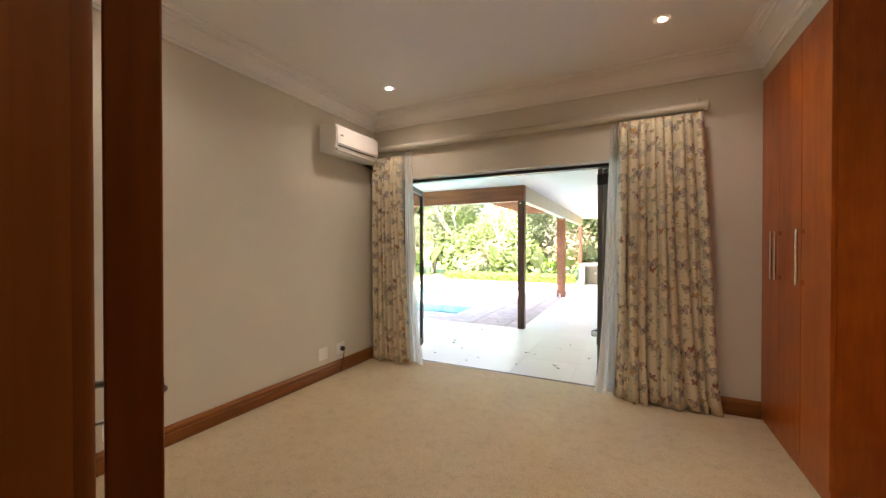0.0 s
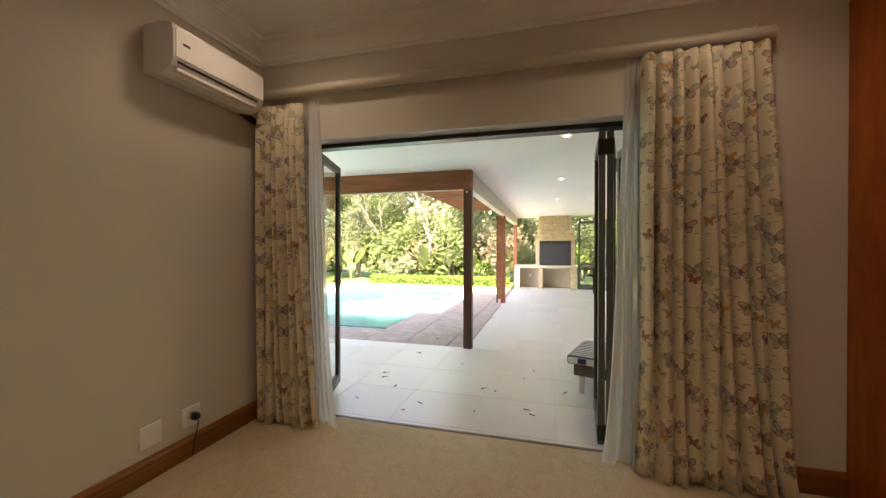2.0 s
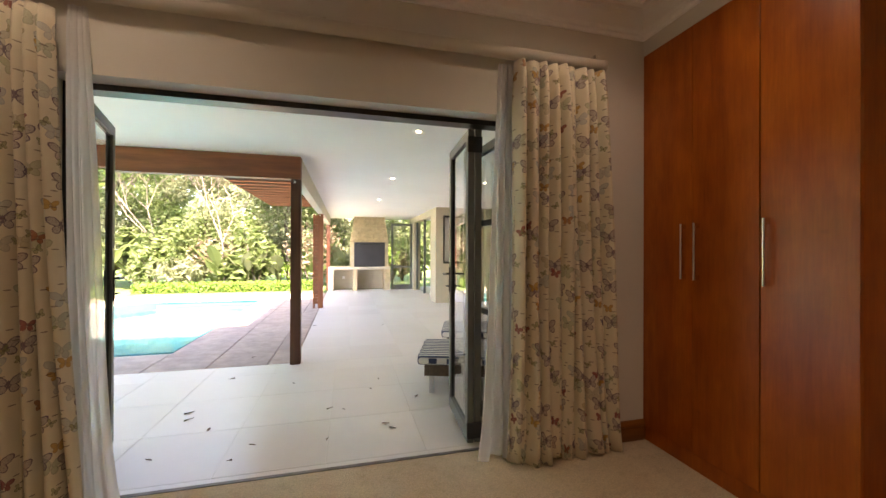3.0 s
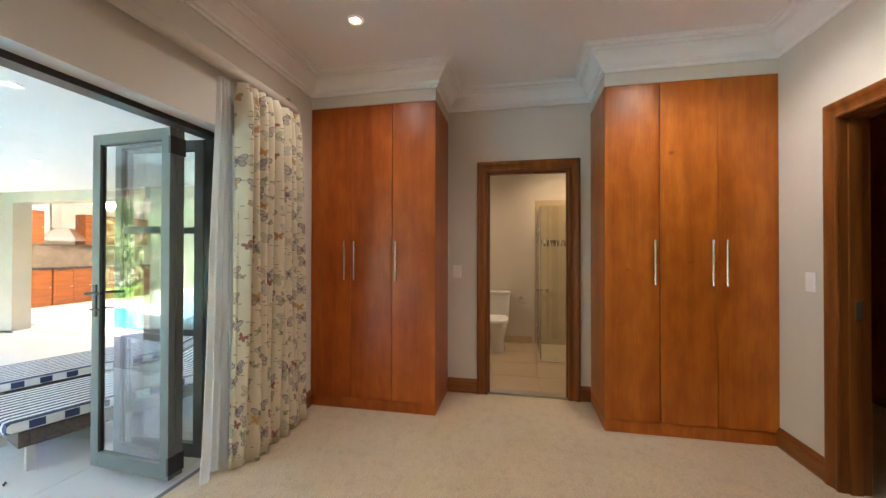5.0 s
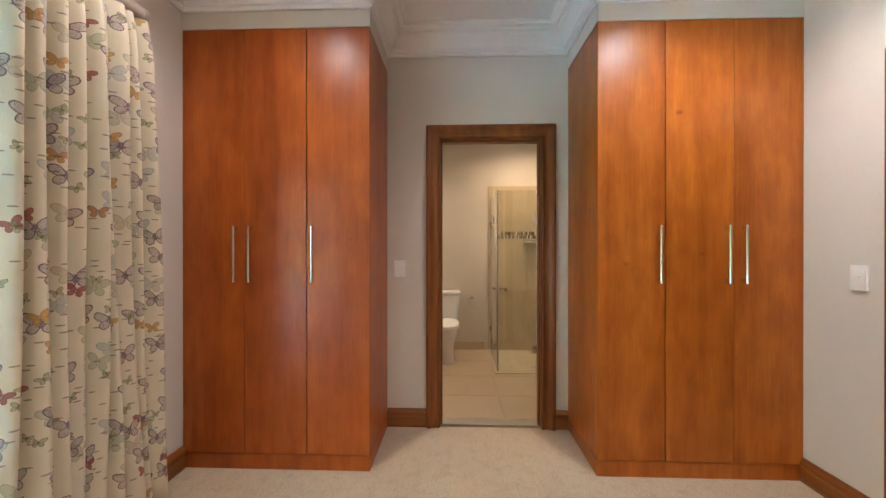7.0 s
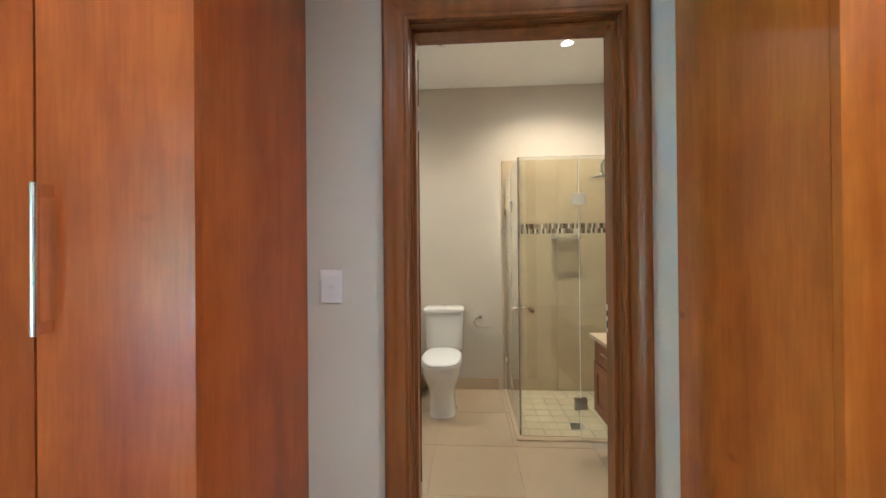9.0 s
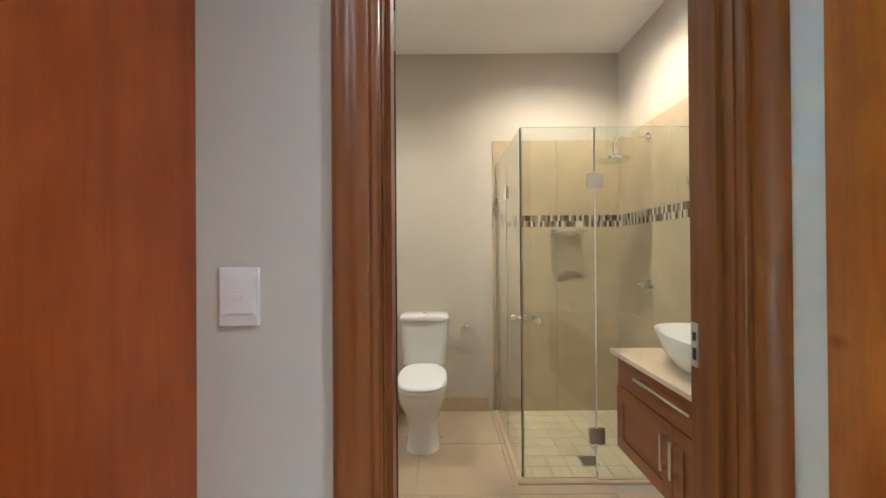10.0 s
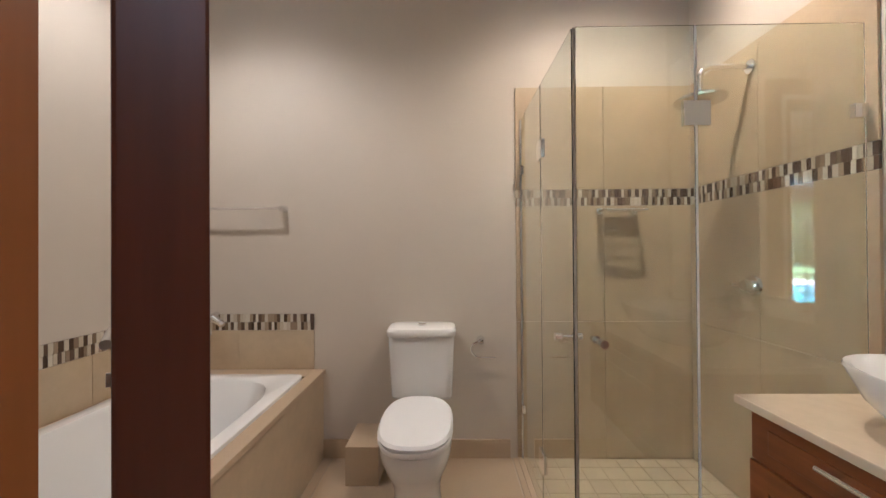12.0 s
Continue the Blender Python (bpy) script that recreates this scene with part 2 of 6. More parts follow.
DARKGAP = plain("painted_gap_shade", (0.03, 0.012, 0.006), 0.8, relief=0)
MERANTI = wood("meranti_trim", (0.145, 0.043, 0.008), (0.27, 0.090, 0.016), 0.36, knots=False, gloss=0.35)
MERANTI_H = wood("meranti_trim_level", (0.17, 0.052, 0.009), (0.32, 0.112, 0.020), 0.33, stretch=(0.7, 0.7, 9), knots=False)
MAHOGANY = wood("mahogany_door", (0.070, 0.018, 0.007), (0.125, 0.036, 0.013), 0.4, knots=False, coat=0.05, gloss=0.3)
CHROME = plain("chrome", (0.82, 0.82, 0.83), 0.12, 1.0, vary=0.02, relief=0)
SATIN = plain("satin_steel", (0.66, 0.65, 0.63), 0.3, 1.0, vary=0.03, relief=0)
PLASTIC = plain("white_plastic", (0.86, 0.855, 0.84), 0.35, vary=0.015, relief=0)
PLATE = plain("switch_plate_plastic", (0.92, 0.92, 0.915), 0.3, vary=0.01, relief=0)
BLACKP = plain("black_plastic", (0.02, 0.02, 0.02), 0.4, relief=0)
ALU = plain("grey_powder_coat", (0.125, 0.138, 0.130), 0.4, vary=0.05, relief=0.03)
ALU_DARK = plain("dark_aluminium", (0.022, 0.022, 0.022), 0.4, vary=0.1, relief=0.03)
GLASS = clear_glass("clear_glass", (0.86, 0.90, 0.89), 1.85)
SHGLASS = clear_glass("shower_glass", (0.90, 0.95, 0.905), 1.5)
MIRROR = plain("mirror_silver", (0.9, 0.92, 0.91), 0.0, 1.0, vary=0.0, relief=0)
PRINT = curtain_print("butterfly_print")
SHEER = sheer_mat()
LAMP = glow("lamp_glow", (1.0, 0.86, 0.62), 14.0)
LAMP_OFF = plain("lamp_glass_off", (0.5, 0.45, 0.35), 0.2, relief=0)
CERAMIC = plain("white_ceramic", (0.82, 0.81, 0.78), 0.08, vary=0.01, relief=0)
TILE_BATH = tile_mat("beige_floor_tile", (0.53, 0.415, 0.27), vary=0.035, rough=0.30, relief=0.03)
TILE_WALL = tile_mat("beige_wall_tile", (0.54, 0.43, 0.275), vary=0.11, rough=0.32, vein=5.0, relief=0.02)
TILE_SHOWER = tile_mat("cream_shower_tile", (0.62, 0.52, 0.35), rough=0.4)
TILE_PATIO = tile_mat("cream_patio_tile", (0.77, 0.735, 0.70), vary=0.02, rough=0.30, vein=4.5, relief=0.02)
GROUT = plain("grout", (0.46, 0.40, 0.31), 0.9, relief=0.2)
GROUT_PATIO = plain("patio_grout", (0.74, 0.71, 0.66), 0.9, relief=0.2)
PAVER = tile_mat("terracotta_paver", (0.41, 0.32, 0.27), vary=0.22, rough=0.8, vein=6, relief=0.5)
POOLSHELL = plain("pool_plaster", (0.024, 0.20, 0.235), 0.6, vary=0.06, relief=0.1)
WATER = clear_glass("pool_water", (0.75, 0.97, 1.0), 1.33)
STONE = tile_mat("sandstone", (0.56, 0.45, 0.28), vary=0.22, rough=0.85, vein=9, relief=0.6)
PLASTER = plain("outside_plaster", (0.58, 0.52, 0.40), 0.85, vary=0.05, fine=90, relief=0.3)
STEEL_DARK = plain("braai_steel", (0.07, 0.07, 0.075), 0.5, 0.6, relief=0.05)
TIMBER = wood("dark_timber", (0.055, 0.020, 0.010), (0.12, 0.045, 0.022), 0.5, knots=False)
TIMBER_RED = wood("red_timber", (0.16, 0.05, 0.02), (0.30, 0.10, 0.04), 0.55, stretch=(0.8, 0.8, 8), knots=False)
# redder copy of the post timber: sunlight on the farther posts put into colour
TIMBER_SUNLIT = wood("sunlit_timber_upright", (0.16, 0.05, 0.02), (0.30, 0.10, 0.04), 0.55, knots=False)
RAFTER = wood("rough_rafter", (0.055, 0.022, 0.011), (0.11, 0.045, 0.022), 0.85, stretch=(0.8, 8, 8), knots=False, coat=0.0, gloss=0.08)
FASCIA = plain("cream_fascia", (0.62, 0.56, 0.46), 0.6, vary=0.04)
STRIPE = striped("striped_canvas")
NAVY = plain("navy_canvas", (0.04, 0.06, 0.13), 0.9, relief=0.2)
WICKER = plain("brown_wicker", (0.11, 0.085, 0.065), 0.7, vary=0.3, scale=40, fine=120, relief=0.8)
GRANITE = plain("dark_granite", (0.035, 0.03, 0.03), 0.15, vary=0.5, scale=60, relief=0)
QUARTZ = plain("cream_stone_top", (0.72, 0.595, 0.42), 0.25, vary=0.04, scale=20, relief=0)
VANITY = wood("vanity_wood", (0.17, 0.048, 0.010), (0.30, 0.095, 0.020), 0.3, stretch=(0.8, 9, 9), knots=False)
GRASS = plain("lawn", (0.10, 0.16, 0.04), 0.95, vary=0.35, scale=2.5, fine=60, relief=0.8, dist=0.03)
BARK = plain("bark", (0.13, 0.11, 0.085), 0.9, vary=0.3, scale=9, fine=30, relief=0.6, dist=0.02)
BARK_PALE = plain("pale_bark", (0.17, 0.14, 0.115), 0.9, vary=0.2, scale=9, fine=30, relief=0.5, dist=0.01)
LEAF_A = leaf_mat("mid_leaves", (0.11, 0.155, 0.055), (0.18, 0.24, 0.085))
LEAF_B = leaf_mat("bright_leaves", (0.12, 0.21, 0.035), (0.20, 0.33, 0.06))
LEAF_C = leaf_mat("grey_leaves", (0.16, 0.185, 0.10), (0.25, 0.275, 0.16))
LEAF_D = leaf_mat("dry_leaves", (0.19, 0.15, 0.095), (0.30, 0.245, 0.165))
LEAF_HEDGE = leaf_mat("hedge_leaves", (0.06, 0.14, 0.02), (0.22, 0.33, 0.06))
# leaves paled: distance haze and sunlit brightness are put into this colour
LEAF_FAR = leaf_mat("hazed_far_leaves", (0.21, 0.25, 0.13), (0.32, 0.36, 0.20))
DRYLEAF = plain("fallen_leaf", (0.12, 0.075, 0.045), 0.8, vary=0.4, relief=0)


def mosaic_mat(name, lo, hi):
    m, nt, b = material(name)
    oi = nt.nodes.new("ShaderNodeObjectInfo")
    nt.links.new(ramp(nt, oi.outputs["Random"], [(0.0, lo), (1.0, hi)]), b.inputs["Base Color"])
    b.inputs["Roughness"].default_value = 0.14
    return m


MOSAIC = [mosaic_mat("mosaic_cream", (0.52, 0.45, 0.33), (0.72, 0.67, 0.56)), mosaic_mat("mosaic_brown", (0.06, 0.038, 0.024), (0.15, 0.10, 0.07)), mosaic_mat("mosaic_tan", (0.22, 0.16, 0.10), (0.40, 0.31, 0.21))]



# ---------------------------------------------------------------- mesh helpers
def add_box(bm, x0, x1, y0, y1, z0, z1, bevel=0.0, m=None):
    before = set(bm.verts)
    r = bmesh.ops.create_cube(bm, size=1)
    vs = r["verts"]
    bmesh.ops.scale(bm, vec=(abs(x1 - x0), abs(y1 - y0), abs(z1 - z0)), verts=vs)
    bmesh.ops.translate(bm, vec=((x0 + x1) / 2, (y0 + y1) / 2, (z0 + z1) / 2), verts=vs)
    if bevel:
        es = list({e for v in vs for e in v.link_edges})
        bmesh.ops.bevel(bm, geom=es, offset=bevel, segments=2, affect="EDGES", profile=0.6)
    if m is not None:
        bmesh.ops.transform(bm, matrix=m, verts=[v for v in bm.verts if v not in before])
    return bm


def box(x0, x1, y0, y1, z0, z1, bevel=0.0, m=None):
    return add_box(bmesh.new(), x0, x1, y0, y1, z0, z1, bevel, m)


def add_tube(bm, p, q, r0, r1=None, seg=12):
    p, q = Vector(p), Vector(q)
    r1 = r0 if r1 is None else r1
    rot = (q - p).to_track_quat("Z", "Y").to_matrix().to_4x4()
    mm = Matrix.Translation((p + q) / 2) @ rot
    bmesh.ops.create_cone(bm, cap_ends=True, segments=seg, radius1=r0, radius2=r1, depth=(q - p).length, matrix=mm)
    return bm


def tube(p, q, r0, r1=None, seg=12):
    return add_tube(bmesh.new(), p, q, r0, r1, seg)


def lathe(profile, at=(0, 0, 0), seg=28, sx=1.0, sy=1.0):
    """Turn a profile of (radius, height) about the upright axis."""
    bm = bmesh.new()
    rings = []
    for r, z in profile:
        rings.append([bm.verts.new((at[0] + sx * r * math.cos(2 * math.pi * k / seg), at[1] + sy * r * math.sin(2 * math.pi * k / seg), at[2] + z)) for k in range(seg)])
    for a, b in zip(rings, rings[1:]):
        for k in range(seg):
            bm.faces.new((a[k], a[(k + 1) % seg], b[(k + 1) % seg], b[k]))
    bm.faces.new(rings[-1])
    bm.faces.new(list(reversed(rings[0])))
    bmesh.ops.recalc_face_normals(bm, faces=bm.faces)
    return bm


def link_mesh(name, bm, mat, smooth=False):
    me = bpy.data.meshes.new(name)
    bm.to_mesh(me)
    bm.free()
    me.materials.append(mat)
    if smooth:
        me.polygons.foreach_set("use_smooth", [True] * len(me.polygons))
        me.set_sharp_from_angle(angle=radians(38))
    return new(name, me)


def part(name, bm, mat, parent, label="", smooth=False):
    ob = link_mesh(name, bm, mat, smooth)
    ob.parent = parent
    if parent is not None:
        ob.matrix_parent_inverse = Matrix.Translation(-parent_place(parent))
    if label:
        ob["label"] = label
    return ob


def parent_place(ob):
    return Vector(ob.location) if ob.parent is None else Vector()


def thing(name, place, label, category, group="", kind=""):
    return tagged(new(name), label, category, group, kind) if place is None else placed(tagged(new(name), label, category, group, kind), place)


def placed(ob, place):
    ob.location = place
    ob.empty_display_size = 0.1
    return ob


def single(name, bm, mat, label, category, group="", kind="", smooth=False):
    return tagged(link_mesh(name, bm, mat, smooth), label, category, group, kind)


def structure(name, bm, mat, label, category, smooth=False):
    return single(name, bm, mat, label, category, "", "structure", smooth)


def sweep(path, profile, closed=False):
    """A moulding along level wall lines (axis-parallel), the room on its left; profile of (inwards, height)."""
    bm = bmesh.new()
    n = len(path)
    rows = []
    for i, p in enumerate(path):
        nrm = []
        for a, b in ((i - 1, i), (i, i + 1)):
            if not closed and (a < 0 or b >= n):
                continue
            d = (Vector(path[b % n]) - Vector(path[a % n])).normalized()
            nrm.append(Vector((-d.y, d.x)))
        off = nrm[0] if len(nrm) == 1 or (nrm[0] - nrm[1]).length < 0.01 else nrm[0] + nrm[1]
        rows.append([bm.verts.new((p[0] + off.x * d, p[1] + off.y * d, z)) for d, z in profile])
    m = len(profile)
    for i in range(n if closed else n - 1):
        a, b = rows[i], rows[(i + 1) % n]
        for k in range(m):
            bm.faces.new((a[k], b[k], b[(k + 1) % m], a[(k + 1) % m]))
    if not closed:
        bm.faces.new(rows[0])
        bm.faces.new(list(reversed(rows[-1])))
    bmesh.ops.recalc_face_normals(bm, faces=bm.faces)
    return bm


def casing(s0, s1, top, profile, put, gap=0.0):
    """A door surround on a wall: profile of (outwards from the opening, proud of the wall); put maps (along, height, proud) to the room."""
    bm = bmesh.new()
    rows = []
    for s, z, ds, dz in ((s0, 0, -1, 0), (s0, top, -1, 1), (s1, top, 1, 1), (s1, 0, 1, 0)):
        rows.append([bm.verts.new(put(s + ds * (o + gap), z + dz * (o + gap), d)) for o, d in profile])
    m = len(profile)
    for a, b in zip(rows, rows[1:]):
        for k in range(m):
            bm.faces.new((a[k], b[k], b[(k + 1) % m], a[(k + 1) % m]))
    bm.faces.new(rows[0])
    bm.faces.new(list(reversed(rows[-1])))
    bmesh.ops.recalc_face_normals(bm, faces=bm.faces)
    return bm


SKIRT = [(0.0, 0.0), (0.022, 0.0), (0.022, 0.075), (0.018, 0.08), (0.018, 0.088), (0.022, 0.094), (0.020, 0.108), (0.012, 0.118), (0.010, 0.128), (0.0, 0.128)]
COVE = [(d, z - 0.0) for d, z in [(0.0, 2.588), (0.014, 2.588), (0.018, 2.606), (0.030, 2.610), (0.034, 2.634), (0.060, 2.664), (0.082, 2.688), (0.090, 2.710), (0.104, 2.713), (0.108, 2.728), (0.138, 2.731), (0.142, 2.742), (0.160, 2.744), (0.160, 2.752), (0.0, 2.752)]]


def rounded(profile, times=2):
    """Corners of a moulding worn round; its two ends on the wall stay."""
    for _ in range(times):
        out = [profile[0]]
        for (a, b), (c, d) in zip(profile, profile[1:]):
            out += [(0.75 * a + 0.25 * c, 0.75 * b + 0.25 * d), (0.25 * a + 0.75 * c, 0.25 * b + 0.75 * d)]
        profile = out + [profile[-1]]
    return profile


CASING = rounded([(0.0, 0.0), (0.0, 0.017), (0.004, 0.021), (0.016, 0.020), (0.020, 0.013), (0.034, 0.013), (0.048, 0.016), (0.060, 0.026), (0.072, 0.030), (0.084, 0.029), (0.091, 0.022), (0.095, 0.014), (0.095, 0.0)])
SKIRT = rounded(SKIRT, 1)

# ---------------------------------------------------------------- bedroom shell
DX0, DX1, DH = -2.43, -0.10, 2.018     # garden opening
EX0, EX1, EH = -0.463, 0.26, 2.015      # entrance door opening
HY0, HY1, HH = 1.855, 2.555, 2.012     # bathroom door opening

structure("floor", box(XW - 0.1, XE, -0.75, YN + 0.12, -0.10, 0.0), CARPET, "beige cut-pile fitted carpet with faint wear", "floor")
structure("ceiling", box(XW - 0.2, XE + 0.02, YS - 0.05, YN + 0.2, ZC, ZC + 0.12), WHITE, "smooth white painted plaster ceiling", "ceiling")
bm = box(XW - 0.2, DX0, YN, YN + 0.25, -0.1, ZC)
add_box(bm, DX1, BX1 + 0.2, YN, YN + 0.25, -0.1, ZC)
add_box(bm, DX0, DX1, YN, YN + 0.25, DH, ZC)
structure("wall_north", bm, WALL, "beige painted wall with a wide garden opening", "wall")
structure("wall_west", box(XW - 0.2, XW, YS - 0.13, YN, -0.1, ZC), WALL, "plain beige painted bedroom wall", "wall")
bm = box(XW, EX0 - 0.02, YS - 0.13, YS, -0.1, ZC)
add_box(bm, EX1 + 0.02, XE, YS - 0.13, YS, -0.1, ZC)
add_box(bm, EX0 - 0.02, EX1 + 0.02, YS - 0.13, YS, EH + 0.02, ZC)
structure("wall_south", bm, WALL, "beige painted wall with the entrance door", "wall")
bm = box(XE, BX0, BY0 - 0.6, HY0 - 0.02, -0.1, ZC)
add_box(bm, XE, BX0, HY1 + 0.02, YN, -0.1, ZC)
add_box(bm, XE, BX0, HY0 - 0.02, HY1 + 0.02, HH + 0.02, ZC)
structure("wall_east", bm, WALL, "pale painted wall with the bathroom doorway", "wall")
for y0, y1 in ((2.925, YN), (YS, 1.673)):
    structure("bulkhead", box(XF, XE, y0, y1, 2.492, ZC), WALL, "painted bulkhead above a built-in wardrobe", "wall")
outline = [(XW, YS), (XF, YS), (XF, 1.673), (XE, 1.673), (XE, 2.925), (XF, 2.925), (XF, YN), (XW, YN)]
structure("trim", sweep(outline, COVE, True), CORNICE, "white stepped plaster cornice round the ceiling", "cornice")
for run in ([(EX1 + 0.095, YS), (XF, YS)], [(XE, 1.673), (XE, HY0 - 0.095)], [(XE, HY1 + 0.095), (XE, 2.925)], [(XF, YN), (DX1, YN)], [(DX0, YN), (XW, YN), (XW, YS), (EX0 - 0.095, YS)]):
    structure("baseboard", sweep(run, SKIRT), MERANTI_H, "dark red-brown moulded timber skirting", "skirting")


def door_surround(name, s0, s1, top, lining, put, far, label, proud=1.0):
    """Lining through the wall, stop, and casings on both faces. far: depth of the wall."""
    th = thing(name, put((s0 + s1) / 2, 0, 0), label, "door frame", kind="structure")
    part("casing", casing(s0, s1, top, CASING, lambda s, z, d: put(s, z, d * proud + 0.0035), 0.004), MERANTI, th)
    part("casing", casing(s0, s1, top, CASING, lambda s, z, d: put(s, z, -far - 0.4 * d), 0.055), MERANTI, th)
    flat = [(0.0, 0.002), (0.0, -far - 0.002), (0.020, -far - 0.002), (0.020, 0.002)]
    part("jamb", casing(s0, s1, top, flat, put), MERANTI, th)
    stop = [(-0.012, -0.03), (-0.012, -far + 0.045), (0.0, -far + 0.045), (0.0, -0.03)]
    part("door_stop", casing(s0, s1, top, stop, put), MERANTI, th)
    return th


sur1 = door_surround("door_1", EX0, EX1, EH, 0.13, lambda s, z, d: (s, YS + d, z), 0.13, "dark red-brown moulded timber door frame", 0.68)
sur2 = door_surround("door_2", HY0, HY1, HH, 0.13, lambda s, z, d: (XE - d, s, z), 0.13, "dark red-brown moulded timber bathroom door frame")
part("strike_plate", box(EX1 - 0.0135, EX1 - 0.011, YS - 0.085, YS - 0.055, 0.93, 1.03), SATIN, sur1, "steel strike plate")
strike = part("strike_plate", box(XE + 0.103, XE + 0.1285, HY0 - 0.001, HY0 + 0.0025, 0.924, 1.026, 0.0008), SATIN, sur2, "steel strike plate")
for z0, z1 in ((0.940, 0.968), (0.984, 1.004)):
    part("latch_hole", box(XE + 0.110, XE + 0.1225, HY0 + 0.002, HY0 + 0.0032, z0, z1), BLACKP, strike, "dark latch hole")
structure("threshold", box(XE + 0.03, BX0, HY0, HY1, -0.02, 0.006, 0.002), SATIN, "thin metal strip between carpet and tile", "threshold")


def swing_door(name, width, m, mat, label, side):
    """A leaf from its hinge edge along +x; m places the hinge edge. side: the face that carries the longer lever."""
    th = thing(name, m.translation, label, "door")
    part("leaf", box(0.0, width, -0.02, 0.02, 0.008, 2.0, 0.002, m), mat, th)
    for s in (-1, 1):
        bm = box(width - 0.085, width - 0.045, s * 0.02, s * 0.026, 0.86, 1.05, 0.001, m)
        plate = part("handle_plate", bm, SATIN, th, "satin steel handle plate")
        bm = tube((width - 0.065, s * 0.02, 0.985), (width - 0.065, s * 0.068, 0.985), 0.009)
        add_tube(bm, (width - 0.065, s * 0.065, 0.985), (width - 0.19, s * 0.065, 0.985), 0.010, 0.008)
        bmesh.ops.transform(bm, matrix=m, verts=bm.verts)
        part("lever", bm, SATIN, plate, smooth=True)
        if s == side:
            bm = tube((width - 0.065, s * 0.02, 0.90), (width - 0.065, s * 0.05, 0.90), 0.004)
            add_box(bm, width - 0.068, width - 0.062, s * 0.05, s * 0.075, 0.888, 0.912)
            bmesh.ops.transform(bm, matrix=m, verts=bm.verts)
            part("key", bm, SATIN, plate)
    for z in (0.25, 1.76):
        part("hinge", box(-0.003, 0.0, -0.018, 0.022, z - 0.05, z + 0.05, 0, m), SATIN, th, "steel butt hinge")
    return th


swing_door("bathroom_door", 0.72, pose(1.503, 2.570, 0, 0, 0, 38), MAHOGANY, "flat very dark red-brown timber door standing open", 1)
swing_door("bedroom_door", 0.74, pose(-0.492, 0.632, 0, 0, 0, 158), MERANTI, "flat dark red-brown timber door standing open", 1)


# ---------------------------------------------------------------- wardrobes
def bar_handle(y, z0, z1, x, parent):
    bm = tube((x - 0.032, y, z0), (x - 0.032, y, z1), 0.0075, seg=16)
    for z in (z0 + 0.014, z1 - 0.014):
        add_box(bm, x - 0.036, x + 0.001, y - 0.006, y + 0.006, z - 0.013, z + 0.013, 0.002)
    return part("handle", bm, CHROME, parent, "polished chrome bow handle", smooth=True)


def wardrobe(y0, y1, grips, mat, open_joint, label):
    """Three tall doors over a plinth; open_joint: which joint between the doors stands wider."""
    th = thing("built_in_wardrobe", (XF, (y0 + y1) / 2, 0), label, "wardrobe", "built-in wardrobes")
    part("body", box(XF + 0.022, XE - 0.001, y0 + 0.002, y1 - 0.002, 0.09, 2.489, 0.001), mat, th)
    part("plinth", box(XF + 0.006, XE - 0.001, y0 + 0.001, y1 - 0.001, 0.0, 0.088), mat, th)
    wd = (y1 - y0) / 3
    for i in range(3):
        a = y0 + i * wd + (0.003 if i == open_joint + 1 else 0.0014)
        b = y0 + (i + 1) * wd - (0.003 if i == open_joint else 0.0014)
        d = part("door", box(XF, XF + 0.02, a, b, 0.092, 2.488, 0.0012), mat, th)
        bar_handle(grips[i], 1.062, 1.375, XF, d)
    # dark strip behind the wider joint, its shade given as colour
    y = y0 + (open_joint + 1) * wd
    part("joint", box(XF + 0.014, XF + 0.0215, y - 0.004, y + 0.004, 0.094, 2.486), DARKGAP, th, "dark strip painted as the shade between two doors")
    return th


wardrobe(2.926, YN - 0.001, (3.245, 3.600, 3.684), CHERRY, 0, "red cherry-veneered wardrobe with three tall closed doors")
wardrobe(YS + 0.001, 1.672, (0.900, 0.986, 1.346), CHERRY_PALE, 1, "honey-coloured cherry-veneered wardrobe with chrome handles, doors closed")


# ---------------------------------------------------------------- bedroom fixtures
def downlight(x, y, z, lit=True, label="small round recessed ceiling spotlight, lit", watts=0.0, spot=150, tone=(1.0, 0.89, 0.74), soft_size=0.09):
    th = thing("downlight", (x, y, z), label, "ceiling light", "recessed spotlights")
    part("ring", lathe([(0.018, 0.0005), (0.032, -0.006), (0.044, -0.008), (0.050, -0.004), (0.050, 0.002), (0.018, 0.002)], (x, y, z)), PLASTIC, th, smooth=True)
    part("bulb", lathe([(0.0005, -0.004), (0.015, -0.0035), (0.017, 0.001), (0.0005, 0.002)], (x, y, z)), LAMP if lit else LAMP_OFF, th, "glowing halogen bulb" if lit else "dark bulb")
    if watts:
        l = new("spot_lamp", bpy.data.lights.new("spot_lamp", "SPOT"))
        l.data.energy, l.data.spot_size, l.data.spot_blend, l.data.shadow_soft_size, l.data.color = watts, radians(spot), 0.7, soft_size, tone
        l.location = (x, y, z - 0.02)
        l.parent = th
        l.matrix_parent_inverse = Matrix.Translation((-x, -y, -z))
    return th


for x, y, watts in ((-2.14, 3.39, 0.9), (0.06, 3.29, 1.0), (-2.14, 1.30, 0.9), (0.06, 1.30, 2.2)):
    downlight(x, y, ZC, watts=watts)


